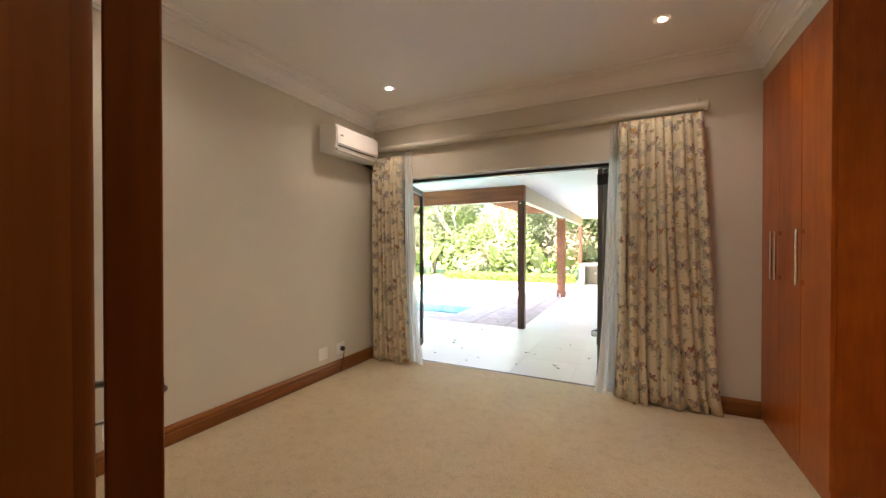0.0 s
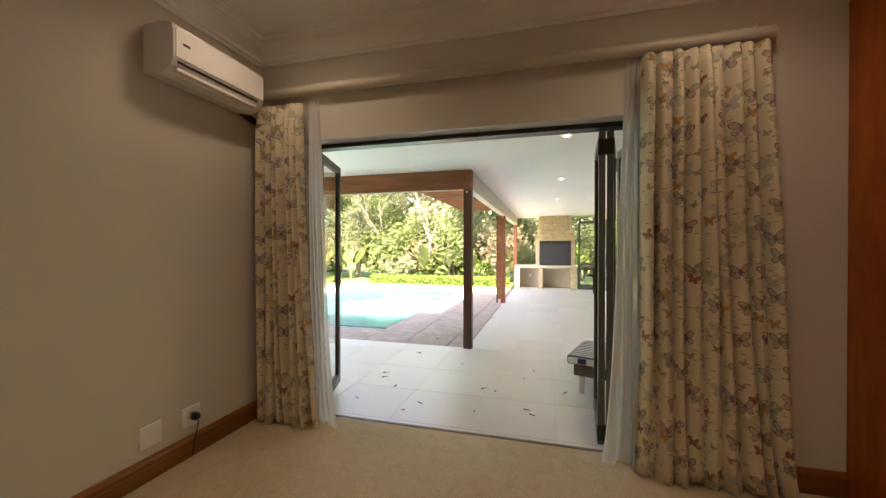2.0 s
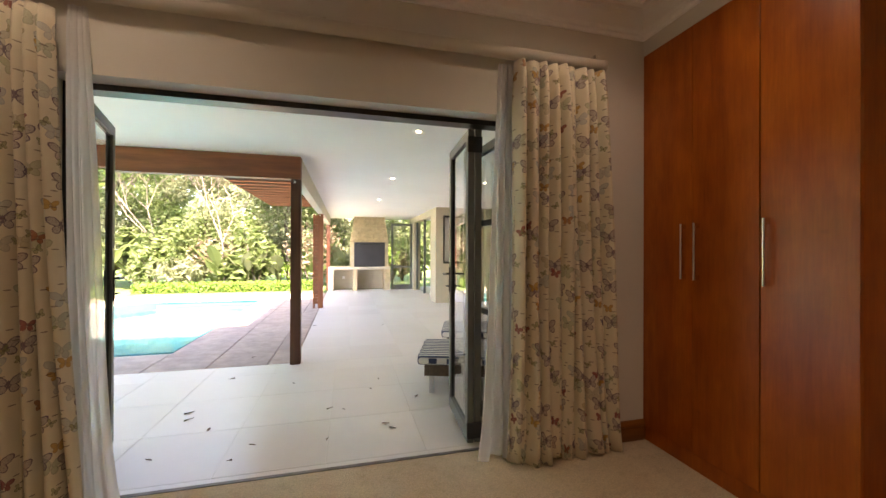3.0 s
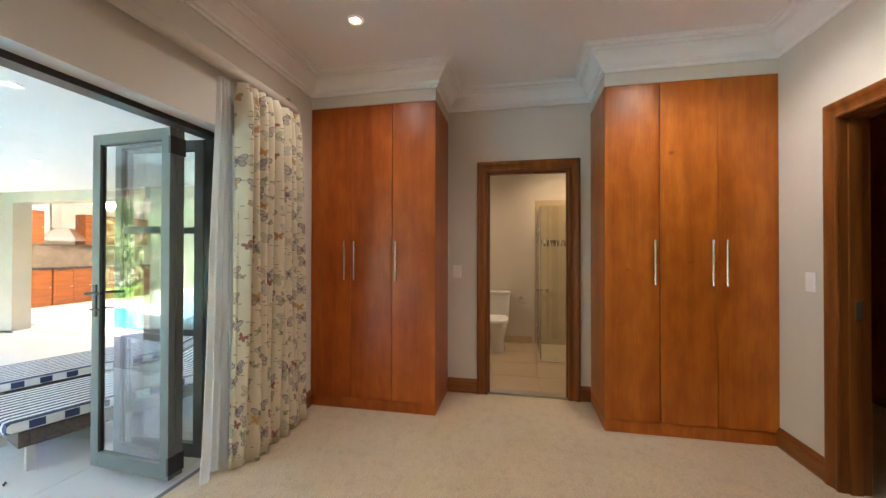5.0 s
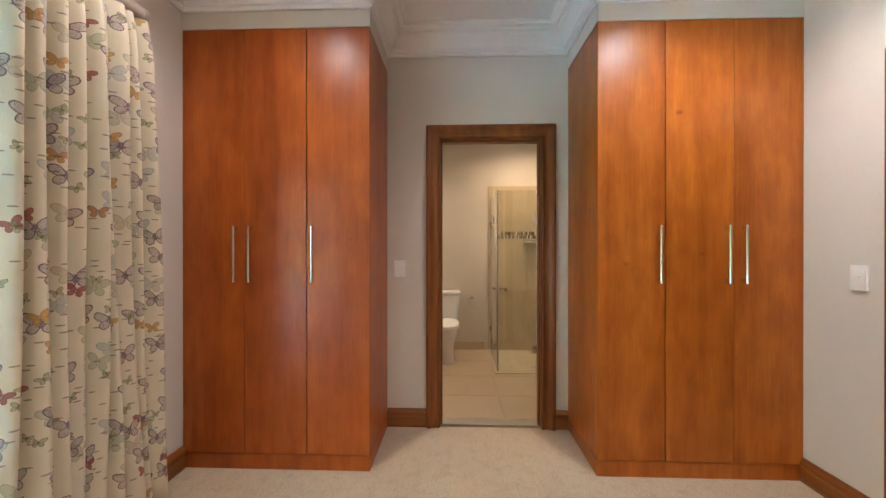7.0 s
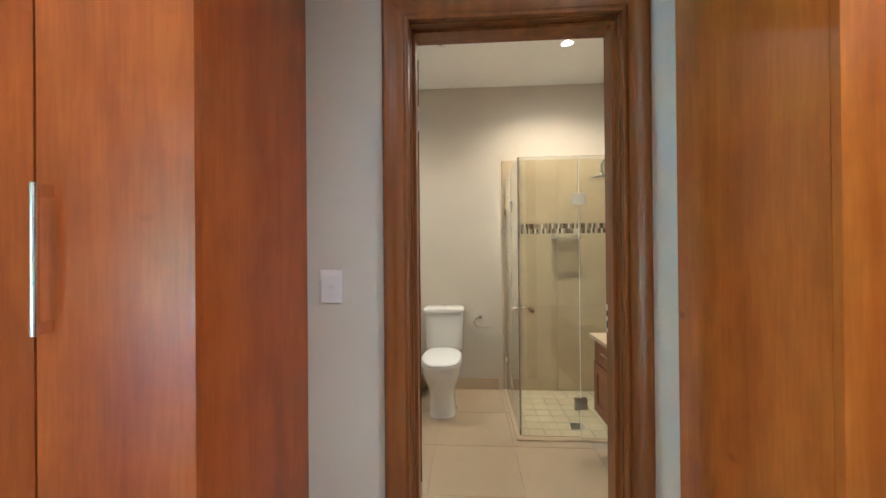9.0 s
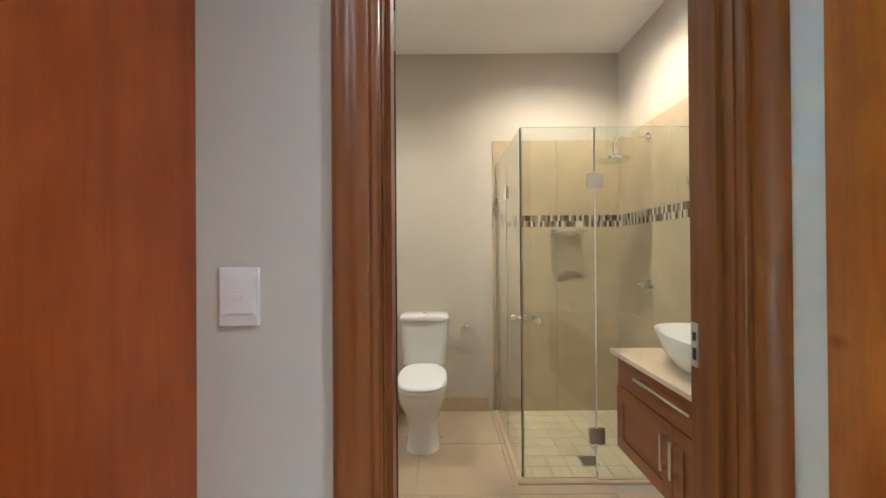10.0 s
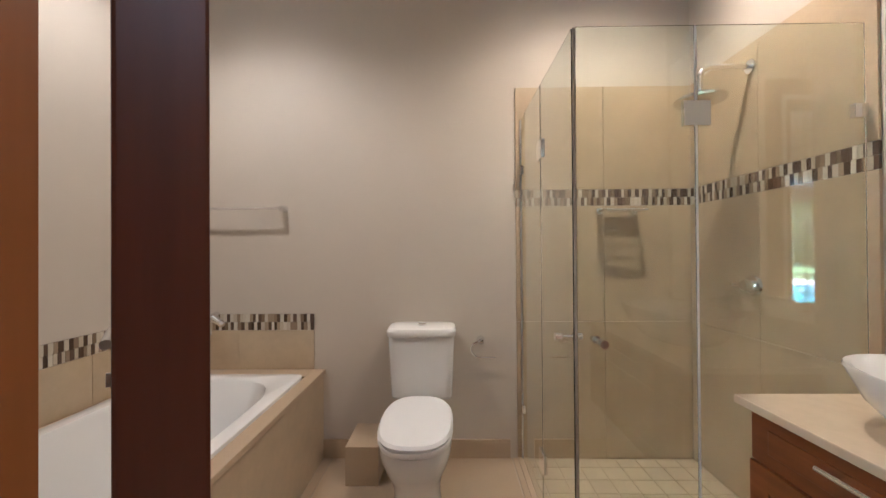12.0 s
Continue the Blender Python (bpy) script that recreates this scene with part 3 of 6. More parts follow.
def air_conditioner():
    y0, y1 = 3.15, 3.79
    th = thing("air_conditioner", (XW, 3.47, 2.138), "white wall-mounted split air conditioner, switched off", "air conditioner")
    prof = [(0.0, 2.178), (0.10, 2.163), (0.15, 2.173), (0.19, 2.203), (0.205, 2.248), (0.205, 2.378), (0.19, 2.420), (0.15, 2.433), (0.0, 2.433)]
    bm = bmesh.new()
    for y in (y0, y1):
        bm.faces.new([bm.verts.new((XW + d, y, z)) for d, z in prof])
    bm.faces.ensure_lookup_table()
    a, b = list(bm.faces[0].verts), list(bm.faces[1].verts)
    for k in range(len(a)):
        bm.faces.new((a[k], a[(k + 1) % len(a)], b[(k + 1) % len(a)], b[k]))
    bmesh.ops.recalc_face_normals(bm, faces=bm.faces)
    part("body", bm, PLASTIC, th)
    part("front_panel", box(XW + 0.204, XW + 0.211, y0 + 0.012, y1 - 0.004, 2.243, 2.398, 0.003), PLASTIC, th)
    part("outlet_slot", box(XW + 0.188, XW + 0.2045, y0 + 0.03, y1 - 0.05, 2.220, 2.228), BLACKP, th, "dark air slot")
    part("vane", box(XW + 0.150, XW + 0.196, y0 + 0.03, y1 - 0.05, 2.180, 2.198, 0.003), PLASTIC, th)
    part("badge", box(XW + 0.2105, XW + 0.2125, y0 + 0.05, y0 + 0.09, 2.318, 2.330), BLACKP, th, "small dark badge")
    part("pipe_cover", tube((XW + 0.03, y1 - 0.01, 2.188), (XW + 0.03, YN + 0.001, 2.138), 0.022), BLACKP, th, "dark pipe sleeve")


air_conditioner()


def wall_plate(name, label, category, put, w, h, kind):
    """put maps (along, up, proud)."""
    th = thing(name, put(0, 0, 0), label, category, "wall plates")

    def slab(s0, s1, z0, z1, d0, d1, bev=0.0):
        a, b = Vector(put(s0, z0, d0)), Vector(put(s1, z1, d1))
        return box(min(a.x, b.x), max(a.x, b.x), min(a.y, b.y), max(a.y, b.y), min(a.z, b.z), max(a.z, b.z), bev)
    part("plate", slab(-w / 2, w / 2, -h / 2, h / 2, 0, 0.010, 0.003), PLATE, th)
    if kind == "switch":
        part("insert", slab(-w / 2 + 0.006, w / 2 - 0.006, -h * 0.29, h * 0.29, 0.008, 0.0138, 0.001), PLATE, th)
        part("rocker", slab(-0.009, 0.009, -0.007, 0.007, 0.011, 0.017, 0.002), PLATE, th)
    if kind == "socket":
        for s, z in ((0, 0.012), (-0.012, -0.008), (0.012, -0.008)):
            part("pin_hole", slab(s - 0.004, s + 0.004, z - 0.004, z + 0.004, 0.0085, 0.0105), BLACKP, th, "dark pin hole")
        part("rocker", slab(-0.012, 0.004, 0.026, 0.036, 0.009, 0.013), PLATE, th)
    return th


west = lambda y: (lambda s, z, d: (XW + d, y + s, z + 0.24))
wall_plate("blank_plate", "white square blanking plate low on the wall", "wall plate", west(3.18), 0.118, 0.118, "")
plug_socket = wall_plate("wall_socket", "white wall socket with a black plug in it", "socket", west(3.42), 0.118, 0.118, "socket")
wall_plate("blank_plate", "white square blanking plate low on the wall", "wall plate", west(1.545), 0.118, 0.118, "")
wall_plate("wall_socket", "white empty three-pin wall socket", "socket", west(1.675), 0.118, 0.118, "socket")
wall_plate("light_switch", "white one-lever wall switch beside the bathroom door", "light switch", lambda s, z, d: (XE - d, 2.840 + s, 1.108 + z), 0.078, 0.116, "switch")
wall_plate("light_switch", "white wall switch beside the entrance door", "light switch", lambda s, z, d: (0.467 + s, YS + d, 1.115 + z), 0.078, 0.116, "switch")
plug = thing("power_plug", (XW + 0.012, 3.435, 0.235), "black three-pin plug with a hanging cord", "plug")
part("plug_body", lathe([(0.002, 0.0), (0.022, 0.0), (0.024, 0.02), (0.016, 0.034), (0.002, 0.036)]), BLACKP, plug, smooth=True).matrix_parent_inverse = Matrix.Translation(-plug.location) @ Matrix.Translation(plug.location) @ Matrix.Rotation(radians(90), 4, "Y")
bm = bmesh.new()
pts = [(XW + 0.045, 3.435, 0.225), (XW + 0.047, 3.432, 0.19), (XW + 0.044, 3.424, 0.145), (XW + 0.034, 3.416, 0.08), (XW + 0.030, 3.410, 0.012)]
for a, b in zip(pts, pts[1:]):
    add_tube(bm, a, b, 0.0035, seg=8)
part("cord", bm, BLACKP, plug)


# ---------------------------------------------------------------- curtains
def drape(x0, x1, x0b, x1b, y, z0, z1, folds, amp, seed, nu=200, nv=26):
    """A hanging pleated cloth between x0..x1 at the top and x0b..x1b at the foot."""
    rnd = random.Random(seed)
    ph = [rnd.uniform(0.75, 1.3) for _ in range(folds)]
    tot = sum(ph)
    edges = [sum(ph[:i]) / tot for i in range(folds + 1)]
    amps = [rnd.uniform(0.65, 1.25) for _ in range(folds)]
    lean = [rnd.uniform(-0.3, 0.3) for _ in range(folds)]
    bm = bmesh.new()
    uvl = bm.loops.layers.uv.new("UVMap")
    grid = []
    for j in range(nv + 1):
        v = j / nv
        row = []
        for i in range(nu + 1):
            u = i / nu
            k = min(folds - 1, max(q for q in range(folds) if edges[q] <= u + 1e-9))
            f = (u - edges[k]) / (edges[k + 1] - edges[k])
            t = v ** 0.7
            soft = 0.55 + 0.45 * t
            s = math.sin(2 * math.pi * f)
            pinch = 0.9 * max(0.0, 1 - (1 - v) * 18)
            dy = amp * amps[k] * soft * (s + 0.22 * math.sin(4 * math.pi * f + lean[k] * 6 + 2.5 * v)) * (1 - 0.45 * pinch)
            dy += 0.02 * math.sin(3.1 * v + 1.7 * k + seed) * (1 - v)
            spread = amp * 0.30 * math.cos(2 * math.pi * f) * amps[k] * soft
            xa, xb = x0b + (x1b - x0b) * u, x0 + (x1 - x0) * u
            x = xa * (1 - t) + xb * t + spread + 0.012 * math.sin(5 * v + k * 1.3) * (1 - v)
            z = z0 + (z1 - z0) * v + (0.012 * math.sin(k * 2.1 + seed) if j == 0 else 0.0)
            row.append(bm.verts.new((x, y + dy, z)))
        grid.append(row)
    mid = grid[nv // 2]
    run = [0.0]
    for a, b in zip(mid, mid[1:]):
        run.append(run[-1] + (a.co - b.co).length)
    for j in range(nv):
        for i in range(nu):
            fc = bm.faces.new((grid[j][i], grid[j][i + 1], grid[j + 1][i + 1], grid[j + 1][i]))
            for lp, (a, c) in zip(fc.loops, ((i, j), (i + 1, j), (i + 1, j + 1), (i, j + 1))):
                lp[uvl].uv = (run[a] + seed, c / nv * (z1 - z0))
    return bm


def curtain(name, bm, mat, label, thick):
    ob = single(name, bm, mat, label, "curtain", "curtains", smooth=False)
    ob.data.polygons.foreach_set("use_smooth", [True] * len(ob.data.polygons))
    if thick:
        md = ob.modifiers.new("cloth", "SOLIDIFY")
        md.thickness, md.offset = thick, 0
    return ob


curtain("curtain", drape(-2.695, -2.35, -2.735, -2.24, 3.905, 0.015, 2.245, 7, 0.050, 3), PRINT, "cream pleated curtain printed with brown and purple butterflies", 0.003)
curtain("curtain", drape(-0.215, 0.36, -0.25, 0.51, 3.895, 0.012, 2.292, 9, 0.058, 8), PRINT, "cream pleated floor-length curtain printed with butterflies", 0.003)
curtain("sheer_curtain", drape(-2.34, -2.27, -2.36, -2.10, 3.985, 0.01, 2.31, 4, 0.020, 5, 60, 16), SHEER, "white sheer voile curtain drawn aside", 0)
curtain("sheer_curtain", drape(-0.275, -0.19, -0.40, -0.13, 3.99, 0.01, 2.31, 4, 0.022, 6, 60, 16), SHEER, "white sheer voile curtain drawn aside", 0)

rail = thing("curtain_rail", (-1.2, 3.92, 2.35), "beige painted curtain pole with a rounded end on brackets", "curtain rail")
RAILP = plain("rail_paint", (0.60, 0.55, 0.47), 0.5, vary=0.03)
part("pole", tube((XW + 0.002, 3.935, 2.352), (0.385, 3.935, 2.352), 0.034, seg=20), RAILP, rail, smooth=True)
bm = lathe([(0.001, -0.012), (0.022, -0.011), (0.036, 0.0), (0.037, 0.014), (0.034, 0.02), (0.001, 0.021)])
bmesh.ops.transform(bm, matrix=Matrix.Translation((0.405, 3.935, 2.352)) @ Matrix.Rotation(radians(-90), 4, "Y"), verts=bm.verts)
part("finial", bm, RAILP, rail, smooth=True)
part("bracket", box(0.340, 0.356, 3.935, YN, 2.335, 2.42, 0.002), RAILP, rail)
part("bracket", box(-1.25, -1.234, 3.935, YN, 2.345, 2.40, 0.002), RAILP, rail)


# ---------------------------------------------------------------- folding doors
track = thing("window_1", ((DX0 + DX1) / 2, YN + 0.15, 0), "dark aluminium frame of the folding garden doors", "door frame", kind="structure")
part("head_track", box(DX0, DX1, YN + 0.11, YN + 0.20, DH - 0.03, DH), ALU_DARK, track)
part("jamb", box(DX0, DX0 + 0.045, YN + 0.11, YN + 0.20, PZ, DH - 0.03), ALU_DARK, track)
part("jamb", box(DX1 - 0.045, DX1, YN + 0.11, YN + 0.20, PZ, DH - 0.03), ALU_DARK, track)
part("sill_track", box(DX0, DX1, YN + 0.121, YN + 0.146, -0.05, 0.003), plain("worn_track", (0.20, 0.19, 0.18), 0.6, 0.3, vary=0.3, scale=12), track, "worn metal floor track")


def fold_leaf(name, p, q, label, bars=(), lever=False, lever_at=1.0):
    p, q = Vector((*p, 0)), Vector((*q, 0))
    ln = (q - p).length
    m = Matrix.Translation(p) @ Matrix.Rotation(math.atan2(q.y - p.y, q.x - p.x), 4, "Z")
    th = thing(name, p, label, "glass door", "folding door leaves")
    z0, z1, wd, dp = 0.012, DH - 0.033, 0.062, 0.020
    fr = part("frame", add_box(add_box(add_box(box(0, wd, -dp, dp, z0, z1, 0.002), ln - wd, ln, -dp, dp, z0, z1, 0.002), wd, ln - wd, -dp, dp, z1 - wd, z1, 0.002), wd, ln - wd, -dp, dp, z0, z0 + 0.085, 0.002), ALU, th)
    fr.data.transform(m)
    for z in bars:
        part("glazing_bar", box(wd, ln - wd, -0.012, 0.012, z - 0.02, z + 0.02, 0, m), ALU, th)
    g = part("pane", box(wd - 0.006, ln - wd + 0.006, -0.003, 0.003, z0 + 0.08, z1 - wd + 0.006, 0, m), GLASS, th, "clear glass pane")
    g.visible_shadow = False
    part("gasket", add_box(add_box(box(wd, wd + 0.007, -0.008, 0.008, z0 + 0.085, z1 - wd), ln - wd - 0.007, ln - wd, -0.008, 0.008, z0 + 0.085, z1 - wd), wd, ln - wd, -0.008, 0.008, z1 - wd - 0.007, z1 - wd), BLACKP, th).data.transform(m)
    for z in (0.09, DH - 0.13):
        hx = 0.0 if lever else ln
        part("hinge", box(hx - 0.008, hx + 0.008, -dp - 0.004, dp + 0.004, z - 0.05, z + 0.05, 0.002, m), ALU_DARK, th, "black door hinge")
    if lever:
        for s in (-1, 1):
            plate = part("handle_plate", box(ln - 0.045, ln - 0.018, s * dp, s * (dp + 0.008), 0.90, 1.09, 0.002, m), ALU_DARK, th, "black handle plate")
            bm = tube((ln - 0.032, s * dp, 1.04), (ln - 0.032, s * (dp + 0.05), 1.04), 0.008)
            add_tube(bm, (ln - 0.032, s * (dp + 0.048), 1.04), (ln - 0.15, s * (dp + 0.048), 1.045), 0.009, 0.007)
            bmesh.ops.transform(bm, matrix=m, verts=bm.verts)
            part("lever", bm, ALU_DARK, plate, smooth=True)
            bm = tube((ln - 0.032, s * dp, 0.945), (ln - 0.032, s * (dp + 0.03), 0.945), 0.006)
            add_tube(bm, (ln - 0.032, s * (dp + 0.028), 0.945), (ln - 0.10, s * (dp + 0.028), 0.948), 0.005)
            bmesh.ops.transform(bm, matrix=m, verts=bm.verts)
            part("thumb_turn", bm, ALU_DARK, plate, smooth=True)
    return th


fold_leaf("folding_door_leaf", (-0.370, 4.190), (-0.327, 4.790), "grey-framed glass door leaf folded open outwards", lever=True)
fold_leaf("folding_door_leaf", (-0.215, 4.760), (-0.322, 4.190), "grey-framed glass door leaf folded back against its neighbour", (0.78, 1.42))
fold_leaf("folding_door_leaf", (-0.130, 4.205), (-0.165, 4.785), "grey-framed glass door leaf hinged at the wall, open", (0.78, 1.42))
fold_leaf("folding_door_leaf", (-2.395, 4.185), (-2.560, 4.745), "grey-framed glass door leaf swung open outwards", lever=True)


# ---------------------------------------------------------------- patio and house outside
def loop_tiles(parent, name, mat, x0, x1, y0, y1, sx, sy, z0, z1, gap, keep=lambda x, y: True, limit=300):
    """Single tiles on a regular lay, all on shared meshes."""
    cache = {}
    n = 0
    nx, ny = int(math.ceil((x1 - x0) / sx - 1e-6)), int(math.ceil((y1 - y0) / sy - 1e-6))
    for j in range(ny):
        for i in range(nx):
            a, b = x0 + i * sx, min(x1, x0 + (i + 1) * sx)
            c, d = y0 + j * sy, min(y1, y0 + (j + 1) * sy)
            if b - a < 0.03 or d - c < 0.03 or not keep((a + b) / 2, (c + d) / 2) or n >= limit:
                continue
            key = (round(b - a, 3), round(d - c, 3))
            if key not in cache:
                w_, h_ = (b - a) / 2 - gap / 2, (d - c) / 2 - gap / 2
                bm = box(-w_, w_, -h_, h_, z0, z1)
                top = [e for e in bm.edges if all(v.co.z > z1 - 1e-5 for v in e.verts)]
                bmesh.ops.bevel(bm, geom=top, offset=min(0.003, gap * 0.6), segments=1, affect="EDGES")
                me = bpy.data.meshes.new(name)
                bm.to_mesh(me)
                bm.free()
                me.materials.append(mat)
                cache[key] = me
            ob = new(name, cache[key])
            ob.location = ((a + b) / 2, (c + d) / 2, 0)
            ob.parent = parent
            n += 1
    return n


PX1, PY1 = 2.45, 14.2
bm = box(-6.0, DX0, YN + 0.25, 6.38, -0.2, PZ - 0.0025)
add_box(bm, DX0, DX1, YN + 0.148, YN + 0.25, -0.2, PZ - 0.0025)
add_box(bm, DX0, PX1, YN + 0.25, 6.38, -0.2, PZ - 0.0025)
add_box(bm, -1.68, PX1, 6.38, PY1, -0.2, PZ - 0.0025)
patio = structure("floor_2", bm, GROUT_PATIO, "cream stone-tiled patio floor with thin joints", "floor")
ceil2 = box(-6.0, PX1, YN + 0.25, 6.92, RZ, RZ + 0.14)
add_box(ceil2, -1.74, PX1, 6.92, PY1 + 0.4, RZ, RZ + 0.14)
structure("ceiling_2", ceil2, WHITE, "white boarded patio ceiling", "ceiling")
bm = box(PX1, PX1 + 0.25, YN + 0.25, 7.6, -0.1, 2.5)
add_box(bm, PX1, PX1 + 0.25, 7.6, 10.3, 2.07, 2.5)
add_box(bm, PX1, PX1 + 0.25, 10.3, 10.62, -0.1, 2.5)
structure("wall_kitchen", bm, PLASTER, "cream plastered outside wall with a wide kitchen opening", "wall")
bm = box(0.92, 1.10, 10.62, 10.82, -0.1, RZ)
add_box(bm, 1.10, 2.05, 10.62, 10.82, -0.1, 0.90)
add_box(bm, 1.10, 2.05, 10.62, 10.82, 2.05, RZ)
add_box(bm, 2.05, PX1 + 0.25, 10.62, 10.82, -0.1, RZ)
add_box(bm, 0.92, 1.12, 10.82, 11.2, -0.1, RZ)
add_box(bm, 0.92, 1.12, 11.2, 13.6, 2.08, RZ)
add_box(bm, 0.92, 1.12, 13.6, PY1 + 0.2, -0.1, RZ)
structure("wall_lounge", bm, PLASTER, "cream plastered outside wall with a shuttered window", "wall")
structure("wall_house_west", box(-6.0, XW - 0.2, YN, YN + 0.25, -0.1, 2.5), PLASTER, "cream plastered outside wall", "wall")

win = thing("window_2", (1.57, 10.66, 0.9), "dark-framed window with white louvred shutters", "window", kind="structure")
bm = box(1.10, 2.05, 10.625, 10.665, 0.90, 0.95)
add_box(bm, 1.10, 2.05, 10.625, 10.665, 2.0, 2.05)
add_box(bm, 1.10, 1.14, 10.625, 10.665, 0.95, 2.0)
add_box(bm, 2.01, 2.05, 10.625, 10.665, 0.95, 2.0)
add_box(bm, 1.555, 1.595, 10.625, 10.665, 0.95, 2.0)
part("window_frame", bm, ALU_DARK, win)
for a, b in ((1.14, 1.555), (1.595, 2.01)):
    part("shutter_backing", box(a, b, 10.72, 10.735, 0.95, 2.0), PLASTIC, win)
    for k in range(14):
        part("slat", box(a, b, 10.68, 10.715, 0.97 + k * 0.074, 0.985 + k * 0.074, 0, None), PLASTIC, win)
# glazed door beside the braai and lounge sliding door
gd = thing("garden_door", (0.55, 13.95, 0), "grey-framed glazed garden door, open", "glass door")
bm = box(0.25, 0.31, 13.9, 13.95, PZ, 2.06)
add_box(bm, 0.86, 0.92, 13.9, 13.95, PZ, 2.06)
add_box(bm, 0.31, 0.86, 13.9, 13.95, 1.99, 2.06)
add_box(bm, 0.31, 0.86, 13.9, 13.95, PZ, 0.12)
add_box(bm, 0.31, 0.86, 13.9, 13.95, 0.66, 0.72)
part("frame", bm, ALU, gd)
part("pane", box(0.30, 0.87, 13.92, 13.926, 0.1, 2.0), GLASS, gd).visible_shadow = False
lg = thing("window_3", (1.02, 12.4, 0), "grey aluminium sliding door frame", "sliding door", kind="structure")
for y in (11.2, 12.38, 13.54):
    part("mullion", box(0.99, 1.05, y, y + 0.06, 0.0, 2.08), ALU, lg)
structure("lounge_back_wall", box(2.9, 3.0, 10.82, PY1 + 0.2, -0.1, RZ), WALL, "pale painted lounge wall", "wall")
structure("floor_lounge", box(1.12, 2.9, 10.82, PY1 + 0.2, -0.12, -0.004), TILE_PATIO, "cream tiled lounge floor", "floor")
structure("ceiling_lounge", box(1.12, 3.0, 10.82, PY1 + 0.2, RZ, RZ + 0.1), WHITE, "white lounge ceiling", "ceiling")

# posts and beams
for x, y, s in ((-1.665, 6.36, 0.105), (-1.665, 10.45, 0.105), (-1.67, 14.1, 0.105)):
    post = thing("timber_post", (x, y, PZ), "square brown timber veranda post on the patio tiles", "post", "veranda posts")
    # near post dark, farther ones in the copy coloured as sunlit
    part("shaft", box(x - s / 2, x + s / 2, y - s / 2, y + s / 2, PZ, 1.988, 0.004), TIMBER if y < 7 else TIMBER_SUNLIT, post)
    part("bolt", tube((x - 0.01, y - s / 2 - 0.008, 1.955), (x - 0.01, y - s / 2, 1.955), 0.012), SATIN, post, "steel bolt head")
single("timber_beam", box(-6.0, -1.615, 6.31, 6.415, 1.990, 2.237, 0.004), TIMBER_RED, "brown timber beam over the veranda edge", "beam", "veranda beams")
single("timber_beam", box(-1.725, -1.615, 6.42, 14.2, 1.990, 2.237, 0.004), FASCIA, "cream painted fascia beam along the veranda", "beam", "veranda beams")
y = 6.95
while y < 10.4:
    single("rafter", box(-2.65, -1.73, y, y + 0.215, 2.13, 2.205, 0.003), RAFTER, "dark brown timber rafter across the open eave", "rafter", "eave rafters")
    y += 0.27
# slatted screen beside the second post
scr = thing("slatted_screen", (-1.8, 10.42, PZ), "narrow brown slatted timber screen", "screen")
part("stile", box(-1.82, -1.78, 10.43, 10.47, PZ, 1.985), TIMBER_RED, scr)
for k in range(28):
    part("slat", box(-1.779, -1.719, 10.44, 10.46, 0.06 + k * 0.068, 0.124 + k * 0.068), TIMBER_RED, scr)

for x, y in ((-0.53, 5.12), (-0.50, 7.3), (-0.5, 9.6), (-3.05, 5.27), (0.9, 7.3)):
    downlight(x, y, RZ)

# ---------------------------------------------------------------- braai
br = thing("stone_braai", (-0.45, 13.9, PZ), "built-in barbecue with a sandstone chimney and dark steel box", "barbecue")
bm = bmesh.new()
q = [(-1.02, 13.75), (0.14, 13.75), (0.14, 14.5), (-1.02, 14.5)]
t_ = [(-0.90, 13.80), (0.03, 13.80), (0.03, 14.5), (-0.90, 14.5)]
lo = [bm.verts.new((x, y, 1.46)) for x, y in q]
hi = [bm.verts.new((x, y, RZ)) for x, y in t_]
bm.faces.new(hi)
bm.faces.new(list(reversed(lo)))
for k in range(4):
    bm.faces.new((lo[k], lo[(k + 1) % 4], hi[(k + 1) % 4], hi[k]))
bmesh.ops.recalc_face_normals(bm, faces=bm.faces)
part("chimney", bm, STONE, br)
rnd = random.Random(4)
bm = bmesh.new()
COLS, ROWS = 7, 7
knots = {}
for j in range(ROWS + 1):
    f = j / ROWS
    xa, xb = -1.02 + 0.12 * f, 0.14 - 0.11 * f
    for i in range(COLS + 1):
        u, w_ = i + (0.45 * (j % 2) if 0 < i < COLS else 0), float(j)
        if 0 < i < COLS:
            u += rnd.uniform(-0.32, 0.32)
        if 0 < j < ROWS:
            w_ += rnd.uniform(-0.30, 0.30)
        knots[i, j] = (xa + (xb - xa) * min(u, COLS) / COLS, 1.465 + (RZ - 0.004 - 1.465) * w_ / ROWS)
for j in range(ROWS):
    for i in range(COLS):
        ring = [knots[i, j], knots[i + 1, j], knots[i + 1, j + 1], knots[i, j + 1]]
        cx_, cz_ = sum(p[0] for p in ring) / 4, sum(p[1] for p in ring) / 4
        proud = 13.715 - rnd.uniform(0.0, 0.035) + 0.05 * (cz_ - 1.46) / (RZ - 1.46)
        back = [bm.verts.new((cx_ + (x - cx_) * 0.93, 13.81, cz_ + (z - cz_) * 0.92)) for x, z in ring]
        mid_ = [bm.verts.new((cx_ + (x - cx_) * 0.93, proud + 0.014, cz_ + (z - cz_) * 0.92)) for x, z in ring]
        face = [bm.verts.new((cx_ + (x - cx_) * 0.80, proud + rnd.uniform(-0.004, 0.004), cz_ + (z - cz_) * 0.76)) for x, z in ring]
        for p, q_ in ((back, mid_), (mid_, face)):
            for k in range(4):
                bm.faces.new((p[k], p[(k + 1) % 4], q_[(k + 1) % 4], q_[k]))
        bm.faces.new(face)
